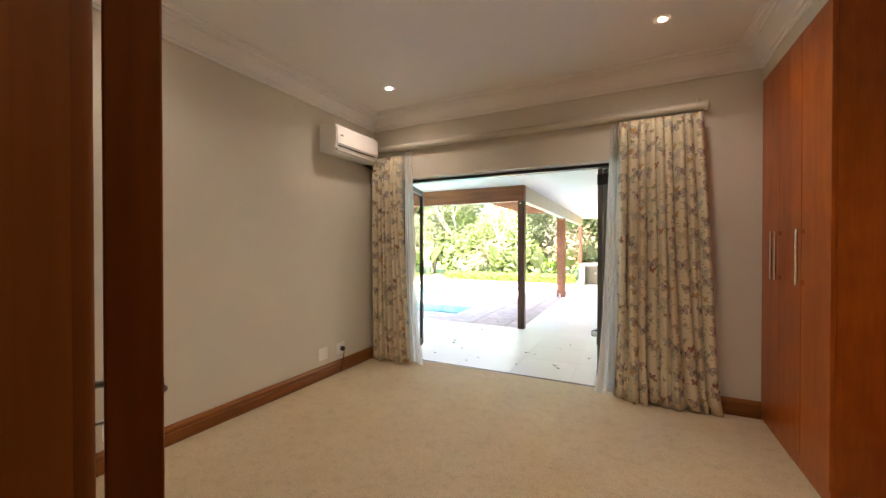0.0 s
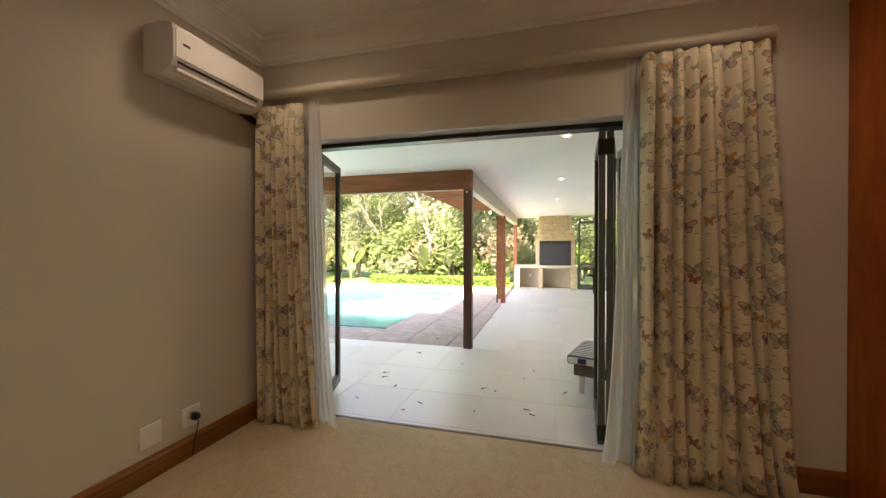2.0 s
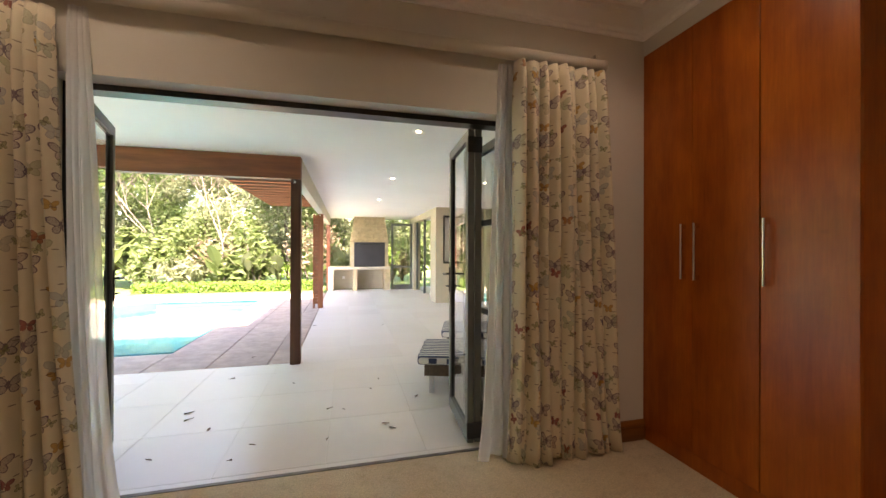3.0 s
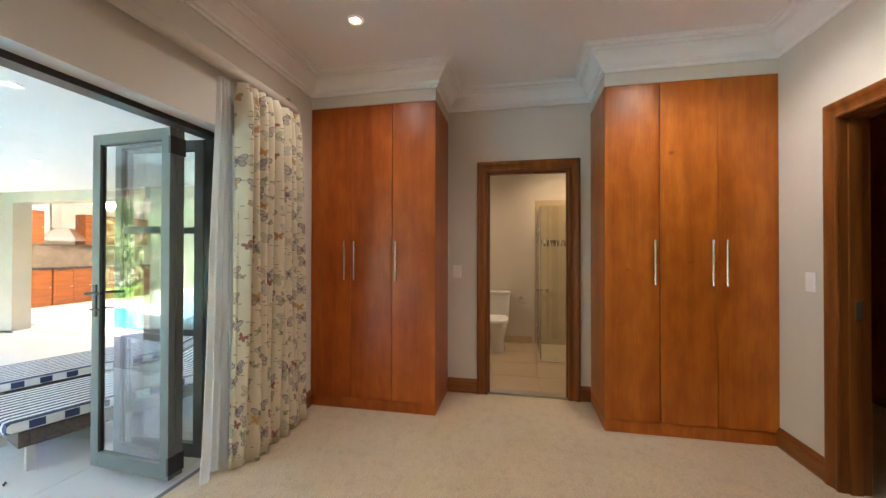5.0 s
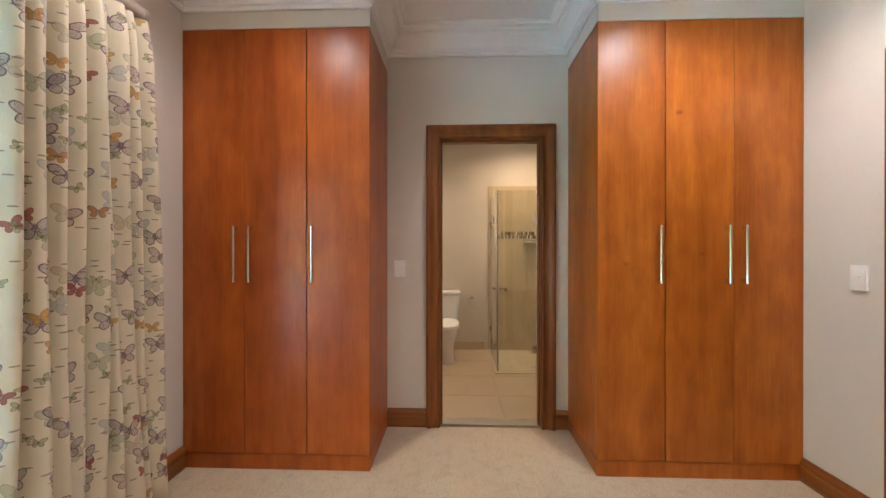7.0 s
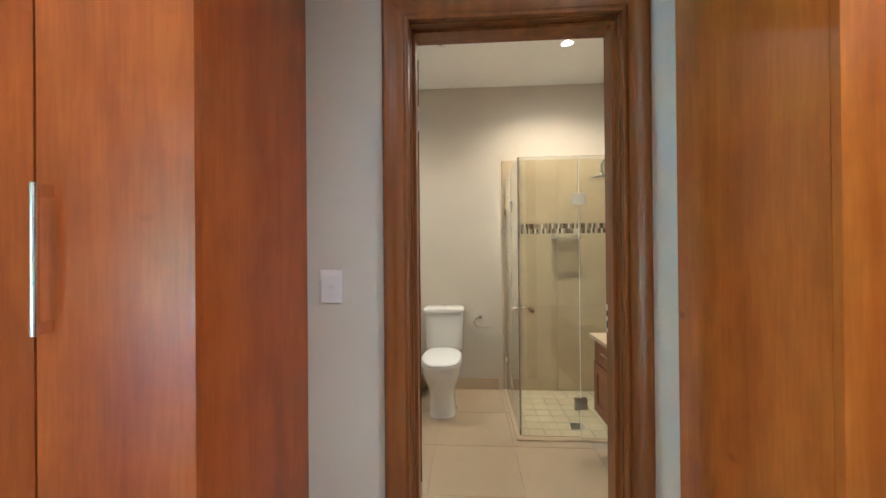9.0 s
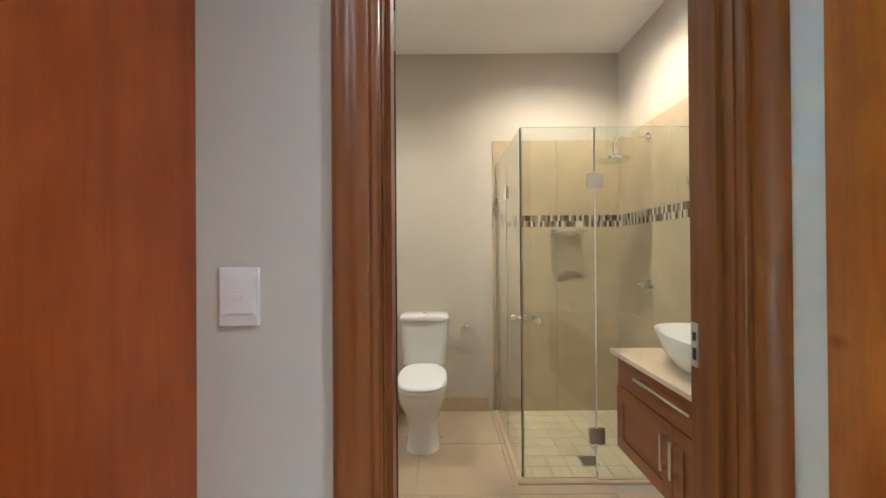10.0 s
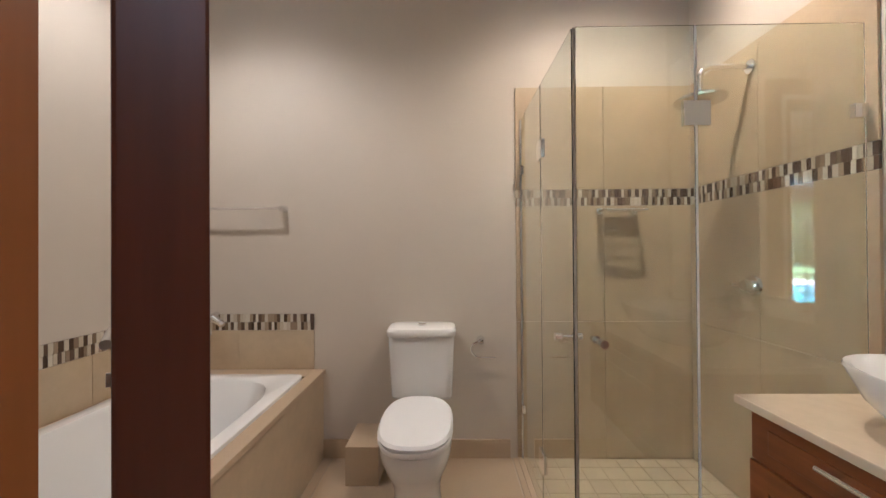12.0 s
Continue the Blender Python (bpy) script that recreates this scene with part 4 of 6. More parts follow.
bmesh.ops.recalc_face_normals(bm, faces=bm.faces)
ob = part("stonework", bm, STONE, br)
ob["kind"] = "stuff"
part("pier", box(-1.02, -0.90, 13.75, 14.5, 0.70, 1.46), STONE, br)
part("pier", box(0.03, 0.14, 13.75, 14.5, 0.70, 1.46), STONE, br)
part("steel_box", box(-0.90, 0.03, 13.74, 14.4, 0.705, 1.455, 0.004), STEEL_DARK, br, "dark steel fire box")
part("roller_door", box(-0.86, -0.01, 13.725, 13.74, 0.73, 1.38), STEEL_DARK, br)
part("door_grip", box(-0.86, -0.01, 13.70, 13.74, 1.385, 1.41), BLACKP, br)
part("counter", box(-1.66, 0.20, 13.68, 14.5, 0.62, 0.70, 0.006), PLASTER, br, "cream plastered counter slab")
for x0, x1 in ((-1.66, -1.50), (-0.93, -0.80), (0.02, 0.20)):
    part("counter_pier", box(x0, x1, 13.72, 14.5, PZ, 0.62, 0.004), STONE if x0 > -1.5 else PLASTER, br)
part("back_panel", box(-1.5, 0.02, 14.35, 14.45, PZ, 0.62), PLASTER, br)
part("socket_plate", box(-1.25, -1.17, 14.33, 14.35, 0.3, 0.38), PLASTIC, br)


# ---------------------------------------------------------------- sun loungers
def lounger(x, y, label):
    th = thing("sun_lounger", (x, y, PZ), label, "sun lounger", "sun loungers")
    L, W = 1.85, 0.66
    part("frame", add_box(add_box(add_box(box(0, 0.05, 0, W, 0.19, 0.30, 0.006), L - 0.05, L, 0, W, 0.19, 0.30, 0.006), 0.05, L - 0.05, 0, 0.05, 0.19, 0.30, 0.006), 0.05, L - 0.05, W - 0.05, W, 0.19, 0.30, 0.006), WICKER, th, "woven brown wicker frame")
    part("deck", box(0.03, L - 0.03, 0.03, W - 0.03, 0.27, 0.302), WICKER, th)
    for lx in (0.06, L - 0.06):
        for ly in (0.05, W - 0.05):
            part("leg", box(lx - 0.02, lx + 0.02, ly - 0.02, ly + 0.02, 0.0, 0.20, 0.003), SATIN, th, "grey metal leg")
    mt = part("mattress", box(-0.06, L * 0.62, -0.02, W + 0.02, 0.305, 0.395, 0.03), STRIPE, th, "navy and white striped cushion")
    back = box(0, L * 0.40, -0.02, W + 0.02, 0, 0.09, 0.03, Matrix.Translation((L * 0.62, 0, 0.305)) @ Matrix.Rotation(radians(-24), 4, "Y"))
    part("back_cushion", back, STRIPE, th, "navy and white striped raised cushion")
    for k in range(4):
        part("edge_square", box(-0.064, -0.052, 0.06 + k * 0.16, 0.13 + k * 0.16, 0.325, 0.378), NAVY, mt)
    for k in range(7):
        part("edge_square", box(0.04 + k * 0.155, 0.11 + k * 0.155, -0.024, -0.014, 0.325, 0.378), NAVY, mt)
    for o in th.children_recursive:
        o.matrix_parent_inverse = Matrix.Identity(4)
    th.rotation_euler = (0, 0, radians(-18))
    th.scale = (1, 1, 0.84)
    return th


lounger(-0.47, 5.15, "wicker sun lounger with a navy and white striped cushion")
lounger(-0.02, 6.08, "wicker sun lounger with a raised striped cushion")

# ---------------------------------------------------------------- kitchen seen through its opening
structure("floor_kitchen", box(PX1, 7.6, 6.0, 10.62, -0.1, -0.004), TILE_PATIO, "cream tiled kitchen floor", "floor")
structure("floor_kitchen_2", box(3.0, 7.6, 10.62, 13.8, -0.1, -0.004), TILE_PATIO, "cream tiled kitchen floor", "floor")
structure("ceiling_kitchen", box(PX1 + 0.25, 7.6, 6.0, 13.8, 2.5, 2.6), WHITE, "white kitchen ceiling", "ceiling")
bm = box(7.5, 7.6, 6.0, 13.8, -0.1, 2.5)
add_box(bm, 3.0, 7.5, 13.7, 13.8, -0.1, 2.5)
add_box(bm, PX1, 7.6, 5.9, 6.0, -0.1, 2.5)
add_box(bm, PX1, 3.0, 10.82, 11.0, -0.1, 2.5)
structure("wall_kitchen_inside", bm, WALL, "beige kitchen walls", "wall")


def kitchen_unit(x0, x1, y0, y1, z0, z1, label, name="kitchen_cabinet"):
    th = thing(name, ((x0 + x1) / 2, y0, z0), label, "kitchen cabinet", "kitchen cabinets")
    part("body", box(x0, x1, y0 + 0.02, y1, z0, z1), VANITY, th)
    mid = (x0 + x1) / 2
    for a, b in ((x0, mid), (mid, x1)):
        d = part("door", add_box(box(a + 0.003, b - 0.003, y0, y0 + 0.018, z0 + 0.06, z1 - 0.01, 0.002), a + 0.07, b - 0.07, y0 - 0.006, y0, z0 + 0.13, z1 - 0.08, 0.004), VANITY, th)
        part("knob", tube((b - 0.04, y0 - 0.02, (z0 + z1) / 2), (b - 0.04, y0, (z0 + z1) / 2), 0.01), SATIN, d)
    return th


for k in range(5):
    kitchen_unit(3.1 + k * 0.85, 3.93 + k * 0.85, 13.1, 13.7, 0.0, 0.86, "red-brown panelled kitchen base cabinet")
single("worktop", box(3.05, 7.45, 13.06, 13.7, 0.862, 0.90, 0.004), GRANITE, "polished dark granite kitchen worktop", "worktop")
single("splashback", box(3.05, 7.45, 13.68, 13.698, 0.902, 1.45), plain("brown_splash_tile", (0.24, 0.19, 0.14), 0.4, vary=0.2, scale=8), "brown tiled kitchen splashback", "splashback")
for k in (0, 1, 3, 4):
    kitchen_unit(3.1 + k * 0.85, 3.93 + k * 0.85, 13.35, 13.7, 1.47, 2.25, "red-brown panelled kitchen wall cabinet", "wall_cabinet")
hood = thing("cooker_hood", (5.2, 13.5, 1.5), "brushed steel chimney cooker hood", "cooker hood")
part("canopy", lathe([(0.55, 0.0), (0.56, 0.06), (0.22, 0.30), (0.21, 0.32), (0.01, 0.32)], (5.23, 13.42, 1.55), 4, 0.9, 0.6), SATIN, hood)
part("flue", box(5.08, 5.38, 13.3, 13.6, 1.86, 2.49), SATIN, hood)
# added fill light and glowing bowl to brighten the kitchen; no fitting is known
kl = new("kitchen_lamp", bpy.data.lights.new("kitchen_lamp", "POINT"))
kl.data.energy, kl.data.shadow_soft_size, kl.data.color, kl.location = 9, 0.1, (1, 0.85, 0.65), (4.6, 11.2, 2.3)
single("kitchen_lamp_bowl", lathe([(0.01, 0.07), (0.10, 0.07), (0.13, 0.10), (0.13, 0.12), (0.01, 0.12)], (4.6, 11.2, 2.38)), LAMP, "added glowing round bowl that stands for an unseen kitchen light", "ceiling light")

# ---------------------------------------------------------------- passage behind the entrance
bm = box(-1.6, 2.6, -1.35, -1.25, -0.1, 2.5)
add_box(bm, -1.7, -1.6, -1.35, YS - 0.13, -0.1, 2.5)
add_box(bm, 2.6, 2.7, -1.35, YS - 0.13, -0.1, 2.5)
add_box(bm, XE, 2.6, YS - 0.23, YS - 0.1, -0.1, 2.5)
structure("wall_passage", bm, WALL, "beige painted dressing passage walls", "wall")
structure("floor_passage", box(XE, 2.6, -1.25, YS - 0.13, -0.1, -0.001), CARPET, "beige fitted carpet in the passage", "floor")
structure("floor_passage_2", box(-1.6, XE, -1.25, -0.75, -0.1, -0.001), CARPET, "beige fitted carpet in the passage", "floor")
structure("ceiling_passage", box(-1.7, 2.7, -1.35, YS - 0.13, 2.5, 2.6), WHITE, "white passage ceiling", "ceiling")
for k in range(4):
    x0 = -0.5 + k * 0.76
    th = thing("passage_cupboard", (x0 + 0.38, -0.7, 0), "dark red-brown tall cupboard in the unlit passage", "wardrobe", "passage cupboards")
    part("body", box(x0, x0 + 0.755, -1.248, -0.70, 0.0, 2.45), CHERRY, th)
    for a in (x0, x0 + 0.378):
        d = part("door", box(a + 0.002, a + 0.375, -0.698, -0.68, 0.09, 2.44, 0.001), CHERRY, th)
        hx = x0 + 0.378 + (-0.035 if a == x0 else 0.035)
        bm = tube((hx, -0.65, 1.06), (hx, -0.65, 1.36), 0.006)
        add_box(bm, hx - 0.006, hx + 0.006, -0.68, -0.65, 1.065, 1.085)
        add_box(bm, hx - 0.006, hx + 0.006, -0.68, -0.65, 1.335, 1.355)
        part("handle", bm, CHROME, d, "chrome bow handle")

# ---------------------------------------------------------------- bathroom shell
structure("floor_bathroom", box(BX0, BX1 + 0.15, BY0 - 0.15, BY1 + 0.03, -0.14, FZ - 0.0025), GROUT, "large beige bathroom floor tiles", "floor")
structure("ceiling_bathroom", box(BX0 - 0.13, BX1 + 0.15, BY0 - 0.15, BY1 + 0.1, BZ, BZ + 0.1), WHITE, "white bathroom ceiling", "ceiling")
structure("wall_bath_south", box(BX0, BX1 + 0.15, BY0 - 0.15, BY0, -0.1, BZ), BATHWALL, "cream painted bathroom wall", "wall")
structure("wall_bath_east", box(BX1, BX1 + 0.15, BY0, BY1 + 0.03, -0.1, BZ), BATHWALL, "cream painted bathroom wall", "wall")
bm = box(BX0, BX1, BY1, BY1 + 0.028, -0.1, BZ)
structure("wall_bath_north", bm, BATHWALL, "cream painted bathroom wall", "wall")
downlight(2.73, 1.64, BZ, watts=1.45, tone=(1.0, 0.71, 0.40), soft_size=0.025)
downlight(2.68, 3.44, BZ, watts=1.15, soft_size=0.03, spot=138, tone=(1.0, 0.77, 0.50))
downlight(2.68, 2.54, BZ, lit=False, label="small round recessed ceiling spotlight, unlit")


# ---------------------------------------------------------------- bathroom things
def loft(rings, cap=True):
    """A skin through rings of equal count."""
    bm = bmesh.new()
    rows = [[bm.verts.new(p) for p in r] for r in rings]
    n = len(rows[0])
    for a, b in zip(rows, rows[1:]):
        for k in range(n):
            bm.faces.new((a[k], a[(k + 1) % n], b[(k + 1) % n], b[k]))
    if cap:
        bm.faces.new(rows[-1])
        bm.faces.new(list(reversed(rows[0])))
    bmesh.ops.recalc_face_normals(bm, faces=bm.faces)
    return bm


def oval(cx, cy, z, hx, hy, power=2.4, n=36):
    pts = []
    for k in range(n):
        a = 2 * math.pi * k / n
        c, s = math.cos(a), math.sin(a)
        pts.append((cx + hx * math.copysign(abs(c) ** (2 / power), c), cy + hy * math.copysign(abs(s) ** (2 / power), s), z))
    return pts


WCY = 2.567
wc = thing("toilet", (3.1, WCY, FZ), "white close-coupled ceramic toilet with the lid down", "toilet")
part("bowl", loft([oval(2.98, WCY, FZ, 0.175, 0.108, 2.8), oval(2.98, WCY, FZ + 0.05, 0.168, 0.102, 2.8), oval(2.97, WCY, 0.12, 0.165, 0.098), oval(2.96, WCY, 0.19, 0.18, 0.110), oval(2.94, WCY, 0.255, 0.215, 0.134), oval(2.925, WCY, 0.31, 0.238, 0.147), oval(2.92, WCY, 0.345, 0.245, 0.150), oval(2.92, WCY, 0.368, 0.243, 0.149)]), CERAMIC, wc, smooth=True)
part("outlet_block", box(3.05, BX1 - 0.005, WCY - 0.09, WCY + 0.09, FZ, 0.37, 0.03), CERAMIC, wc, smooth=True)
part("seat", loft([oval(2.925, WCY, 0.370, 0.245, 0.150, 2.7), oval(2.925, WCY, 0.384, 0.250, 0.155, 2.7), oval(2.925, WCY, 0.391, 0.248, 0.153, 2.7)]), PLASTIC, wc, smooth=True)
part("lid", loft([oval(2.928, WCY, 0.394, 0.247, 0.152, 2.7), oval(2.928, WCY, 0.404, 0.250, 0.155, 2.7), oval(2.928, WCY, 0.414, 0.240, 0.147, 2.7), oval(2.928, WCY, 0.419, 0.18, 0.11)]), PLASTIC, wc, smooth=True)
for s_ in (-1, 1):
    part("seat_hinge", tube((3.155, WCY + s_ * 0.05, 0.385), (3.155, WCY + s_ * 0.10, 0.385), 0.013), PLASTIC, wc, smooth=True)
    part("floor_bolt", lathe([(0.001, 0.0), (0.012, 0.0), (0.010, 0.010), (0.001, 0.012)], (2.99, WCY + s_ * 0.112, FZ)), CHROME, wc, smooth=True)
part("cistern", loft([oval(3.31, WCY, 0.375, 0.085, 0.150, 7), oval(3.30, WCY, 0.39, 0.092, 0.155, 7), oval(3.30, WCY, 0.50, 0.096, 0.160, 7), oval(3.30, WCY, 0.690, 0.100, 0.169, 7)]), CERAMIC, wc, smooth=True)
lid = part("cistern_lid", loft([oval(3.30, WCY, 0.692, 0.104, 0.172, 7), oval(3.30, WCY, 0.698, 0.108, 0.176, 7), oval(3.30, WCY, 0.722, 0.109, 0.177, 7), oval(3.30, WCY, 0.733, 0.103, 0.171, 6), oval(3.30, WCY, 0.737, 0.090, 0.155, 5)]), CERAMIC, wc, smooth=True)
part("flush_button", lathe([(0.001, 0), (0.022, 0), (0.022, 0.005), (0.019, 0.007), (0.001, 0.0075)], (3.30, WCY, 0.737)), CHROME, lid, "chrome flush button", smooth=True)

hold = thing("paper_holder", (BX1, 2.25, 0.63), "empty chrome toilet paper ring on the wall", "paper holder")
part("rose", lathe([(0.001, 0), (0.024, 0), (0.022, 0.012), (0.012, 0.03), (0.001, 0.034)]), CHROME, hold, smooth=True).matrix_parent_inverse = Matrix.Rotation(radians(-90), 4, "Y")
bm = bmesh.new()
pts = [(BX1 - 0.035, 2.25, 0.63)] + [(BX1 - 0.035, 2.25 + 0.055 * math.sin(a), 0.585 + 0.045 * math.cos(a)) for a in [0.1 + 0.25 * k for k in range(13)]] + [(BX1 - 0.035, 2.17, 0.54)]
for a, b in zip(pts, pts[1:]):
    add_tube(bm, a, b, 0.0045, seg=8)
part("ring", bm, CHROME, hold, smooth=True)

# step box beside the toilet
single("tiled_box", box(3.16, BX1 - 0.002, 2.775, 2.94, FZ, 0.168, 0.003), TILE_BATH, "small beige tiled pipe box by the toilet", "pipe box")

# ---- bathtub
TY = 3.13
bath = thing("bathtub", (2.45, 3.55, 0), "white bathtub in a beige tiled surround", "bathtub")
part("front_panel", box(BX0 + 0.002, BX1 - 0.001, TY, TY + 0.02, FZ - 0.008, 0.445), TILE_WALL, bath)
bm = box(BX0 + 0.002, BX1 - 0.001, TY - 0.012, TY + 0.055, 0.445, 0.470, 0.003)
add_box(bm, 3.29, BX1 - 0.001, TY + 0.055, BY1 - 0.001, 0.445, 0.470)
add_box(bm, BX0 + 0.002, 1.56, TY + 0.055, BY1 - 0.001, 0.445, 0.470)
add_box(bm, 1.56, 3.29, BY1 - 0.045, BY1 - 0.001, 0.445, 0.470)
part("ledge", bm, TILE_BATH, bath)
cx, cy, hx, hy = 2.425, (TY + 0.055 + BY1 - 0.045) / 2, 0.865, (BY1 - 0.045 - TY - 0.055) / 2
rings = [oval(cx, cy, 0.446, hx, hy, 30), oval(cx, cy, 0.482, hx, hy, 30), oval(cx, cy, 0.486, hx - 0.008, hy - 0.008, 24), oval(cx, cy, 0.484, hx - 0.06, hy - 0.055, 4.5), oval(cx, cy, 0.470, hx - 0.075, hy - 0.068, 4.2),
         oval(cx, cy, 0.30, hx - 0.12, hy - 0.09, 4), oval(cx, cy, 0.14, hx - 0.19, hy - 0.12, 3.6), oval(cx, cy, 0.10, hx - 0.28, hy - 0.18, 3.2)]
bm = loft(rings, False)
bm.faces.new([v for v in bm.verts if abs(v.co.z - 0.10) < 1e-4])
bmesh.ops.recalc_face_normals(bm, faces=bm.faces)
part("tub", bm, CERAMIC, bath, "glossy white tub", smooth=True)

rail2 = thing("towel_rail", (BX1, 3.6, 1.36), "chrome towel rail on the wall above the bath", "towel rail")
part("bar", tube((BX1 - 0.065, 3.33, 1.365), (BX1 - 0.065, 3.9, 1.365), 0.007), CHROME, rail2, smooth=True)
for y in (3.345, 3.88):
    part("bracket", tube((BX1 - 0.072, y, 1.365), (BX1 - 0.001, y, 1.365), 0.012, 0.022), CHROME, rail2, smooth=True)

bmix = thing("bath_mixer", (BX1, 3.80, 0.74), "chrome wall-mounted bath mixer with a short spout", "tap")
part("body", tube((BX1 - 0.062, 3.87, 0.768), (BX1 - 0.062, 3.715, 0.768), 0.021, 0.023, 20), CHROME, bmix, smooth=True)
part("spout", add_tube(tube((BX1 - 0.062, 3.716, 0.768), (BX1 - 0.070, 3.668, 0.742), 0.021, 0.017, 18), (BX1 - 0.070, 3.668, 0.742), (BX1 - 0.072, 3.655, 0.730), 0.018, 0.018, 18), CHROME, bmix, smooth=True)
for y in (3.735, 3.85):
    part("wall_union", tube((BX1 - 0.062, y, 0.768), (BX1 - 0.001, y, 0.768), 0.014, 0.026, 18), CHROME, bmix, smooth=True)
part("lever", box(BX1 - 0.11, BX1 - 0.05, 3.785, 3.80, 0.792, 0.800, 0.002), CHROME, bmix)
part("hand_shower", add_tube(tube((BX1 - 0.030, 3.815, 0.60), (BX1 - 0.030, 3.815, 0.70), 0.010, 0.012), (BX1 - 0.030, 3.815, 0.62), (BX1 - 0.011, 3.815, 0.62), 0.012), CHROME, bmix, smooth=True)

# ---- shower
SX, SY, SH = 2.535, 2.02, 1.845
SM = 1.630
shw = thing("shower_enclosure", (SX, SY, 0), "frameless glass corner shower with chrome hinges", "shower")


def glass_panel(x0, x1, y0, y1, z0=FZ + 0.009, z1=SH):
    p = part("pane", box(x0, x1, y0, y1, z0, z1, 0.001), SHGLASS, shw, "thick clear glass panel")
    p.visible_shadow = False
    return p


glass_panel(SX - 0.004, SX + 0.004, BY0 + 0.014, SM - 0.003)
glass_panel(SX - 0.004, SX + 0.004, SM + 0.003, SY - 0.006, FZ + 0.02)
glass_panel(SX + 0.008, 2.955, SY - 0.004, SY + 0.004, FZ + 0.02)
glass_panel(2.961, BX1 - 0.014, SY - 0.004, SY + 0.004)
SEAL = plain("grey_seal", (0.42, 0.39, 0.34), 0.25, relief=0)
part("seal", box(SX - 0.004, SX + 0.003, SY - 0.005, SY + 0.002, 0.03, SH - 0.002), SEAL, shw, "grey magnetic door seal")
part("seal", box(SX - 0.0055, SX + 0.0055, SM - 0.003, SM + 0.003, 0.03, SH - 0.004), PLASTIC, shw)
part("wall_channel", box(BX1 - 0.022, BX1 - 0.012, SY - 0.008, SY + 0.008, FZ, SH), SATIN, shw)
for z in (0.215, 1.56):
    part("hinge", box(SX - 0.012, SX + 0.012, SM - 0.042, SM + 0.042, z - 0.04, z + 0.04, 0.002), CHROME, shw, "chrome glass hinge")
    part("hinge", box(2.958 - 0.042, 2.958 + 0.042, SY - 0.012, SY + 0.012, z - 0.04, z + 0.04, 0.002), CHROME, shw, "chrome glass hinge")
part("clamp", box(SX - 0.012, SX + 0.012, BY0 + 0.012, BY0 + 0.055, 1.54, 1.585, 0.002), CHROME, shw)
part("clamp", box(BX1 - 0.055, BX1 - 0.012, SY - 0.012, SY + 0.012, 1.54, 1.585, 0.002), CHROME, shw)
part("clamp", box(BX1 - 0.055, BX1 - 0.012, SY - 0.012, SY + 0.012, 0.24, 0.285, 0.002), CHROME, shw)
for p, q in (((SX - 0.045, SY - 0.075, 0.83), (SX + 0.045, SY - 0.075, 0.83)), ((SX + 0.075, SY - 0.045, 0.83), (SX + 0.075, SY + 0.045, 0.83))):
    p, q = Vector(p), Vector(q)
    d = (q - p).normalized()
    bm = tube(p, q, 0.006)
    add_tube(bm, p, p + d * 0.022, 0.014)
    add_tube(bm, q - d * 0.022, q, 0.014)
    part("door_knob", bm, CHROME, shw, "chrome double-sided door knob", smooth=True)
structure("shower_sill", add_box(box(SX - 0.03, SX + 0.03, BY0, SY + 0.03, FZ - 0.01, FZ + 0.008, 0.003), SX + 0.03, BX1, SY - 0.03, SY + 0.03, FZ - 0.01, FZ + 0.008, 0.003), TILE_BATH, "low beige tiled shower kerb", "kerb")

arm = thing("rain_shower", (2.99, BY0, 1.93), "chrome rain shower head on a bent arm", "shower head")
bm = bmesh.new()
pts = [(2.985, BY0 + 0.012, 1.925), (2.98, BY0 + 0.10, 1.925), (2.975, BY0 + 0.20, 1.92), (2.97, BY0 + 0.235, 1.905), (2.965, BY0 + 0.25, 1.875), (2.965, BY0 + 0.25, 1.80)]
for a, b in zip(pts, pts[1:]):
    add_tube(bm, a, b, 0.011)
part("arm", bm, CHROME, arm, smooth=True)
part("flange", tube((2.985, BY0 + 0.011, 1.925), (2.985, BY0 + 0.022, 1.925), 0.03), CHROME, arm, smooth=True)
part("rose", lathe([(0.001, 0.0), (0.098, 0.0), (0.10, 0.010), (0.085, 0.02), (0.03, 0.032), (0.016, 0.05), (0.001, 0.052)], (2.965, BY0 + 0.25, 1.765)), CHROME, arm, smooth=True)
mix = thing("shower_mixer", (2.985, BY0, 0.965), "chrome single-lever shower mixer", "tap")
part("cover", tube((2.985, BY0 + 0.011, 0.965), (2.985, BY0 + 0.022, 0.965), 0.045, 0.040, 24), CHROME, mix, smooth=True)
part("body", tube((2.985, BY0 + 0.022, 0.965), (2.985, BY0 + 0.062, 0.965), 0.024, 0.022, 20), CHROME, mix, smooth=True)
part("lever", box(2.985, 3.05, BY0 + 0.05, BY0 + 0.062, 0.958, 0.974, 0.003), CHROME, mix)
dr_ = thing("shower_drain", (2.72, 1.60, FZ), "square steel shower drain grate", "drain")
part("grate", box(2.665, 2.775, 1.545, 1.655, FZ + 0.002, FZ + 0.0075, 0.001), SATIN, dr_)
for k in range(6):
    part("slot", box(2.675, 2.765, 1.556 + k * 0.016, 1.562 + k * 0.016, FZ + 0.0075, FZ + 0.0082), BLACKP, dr_)

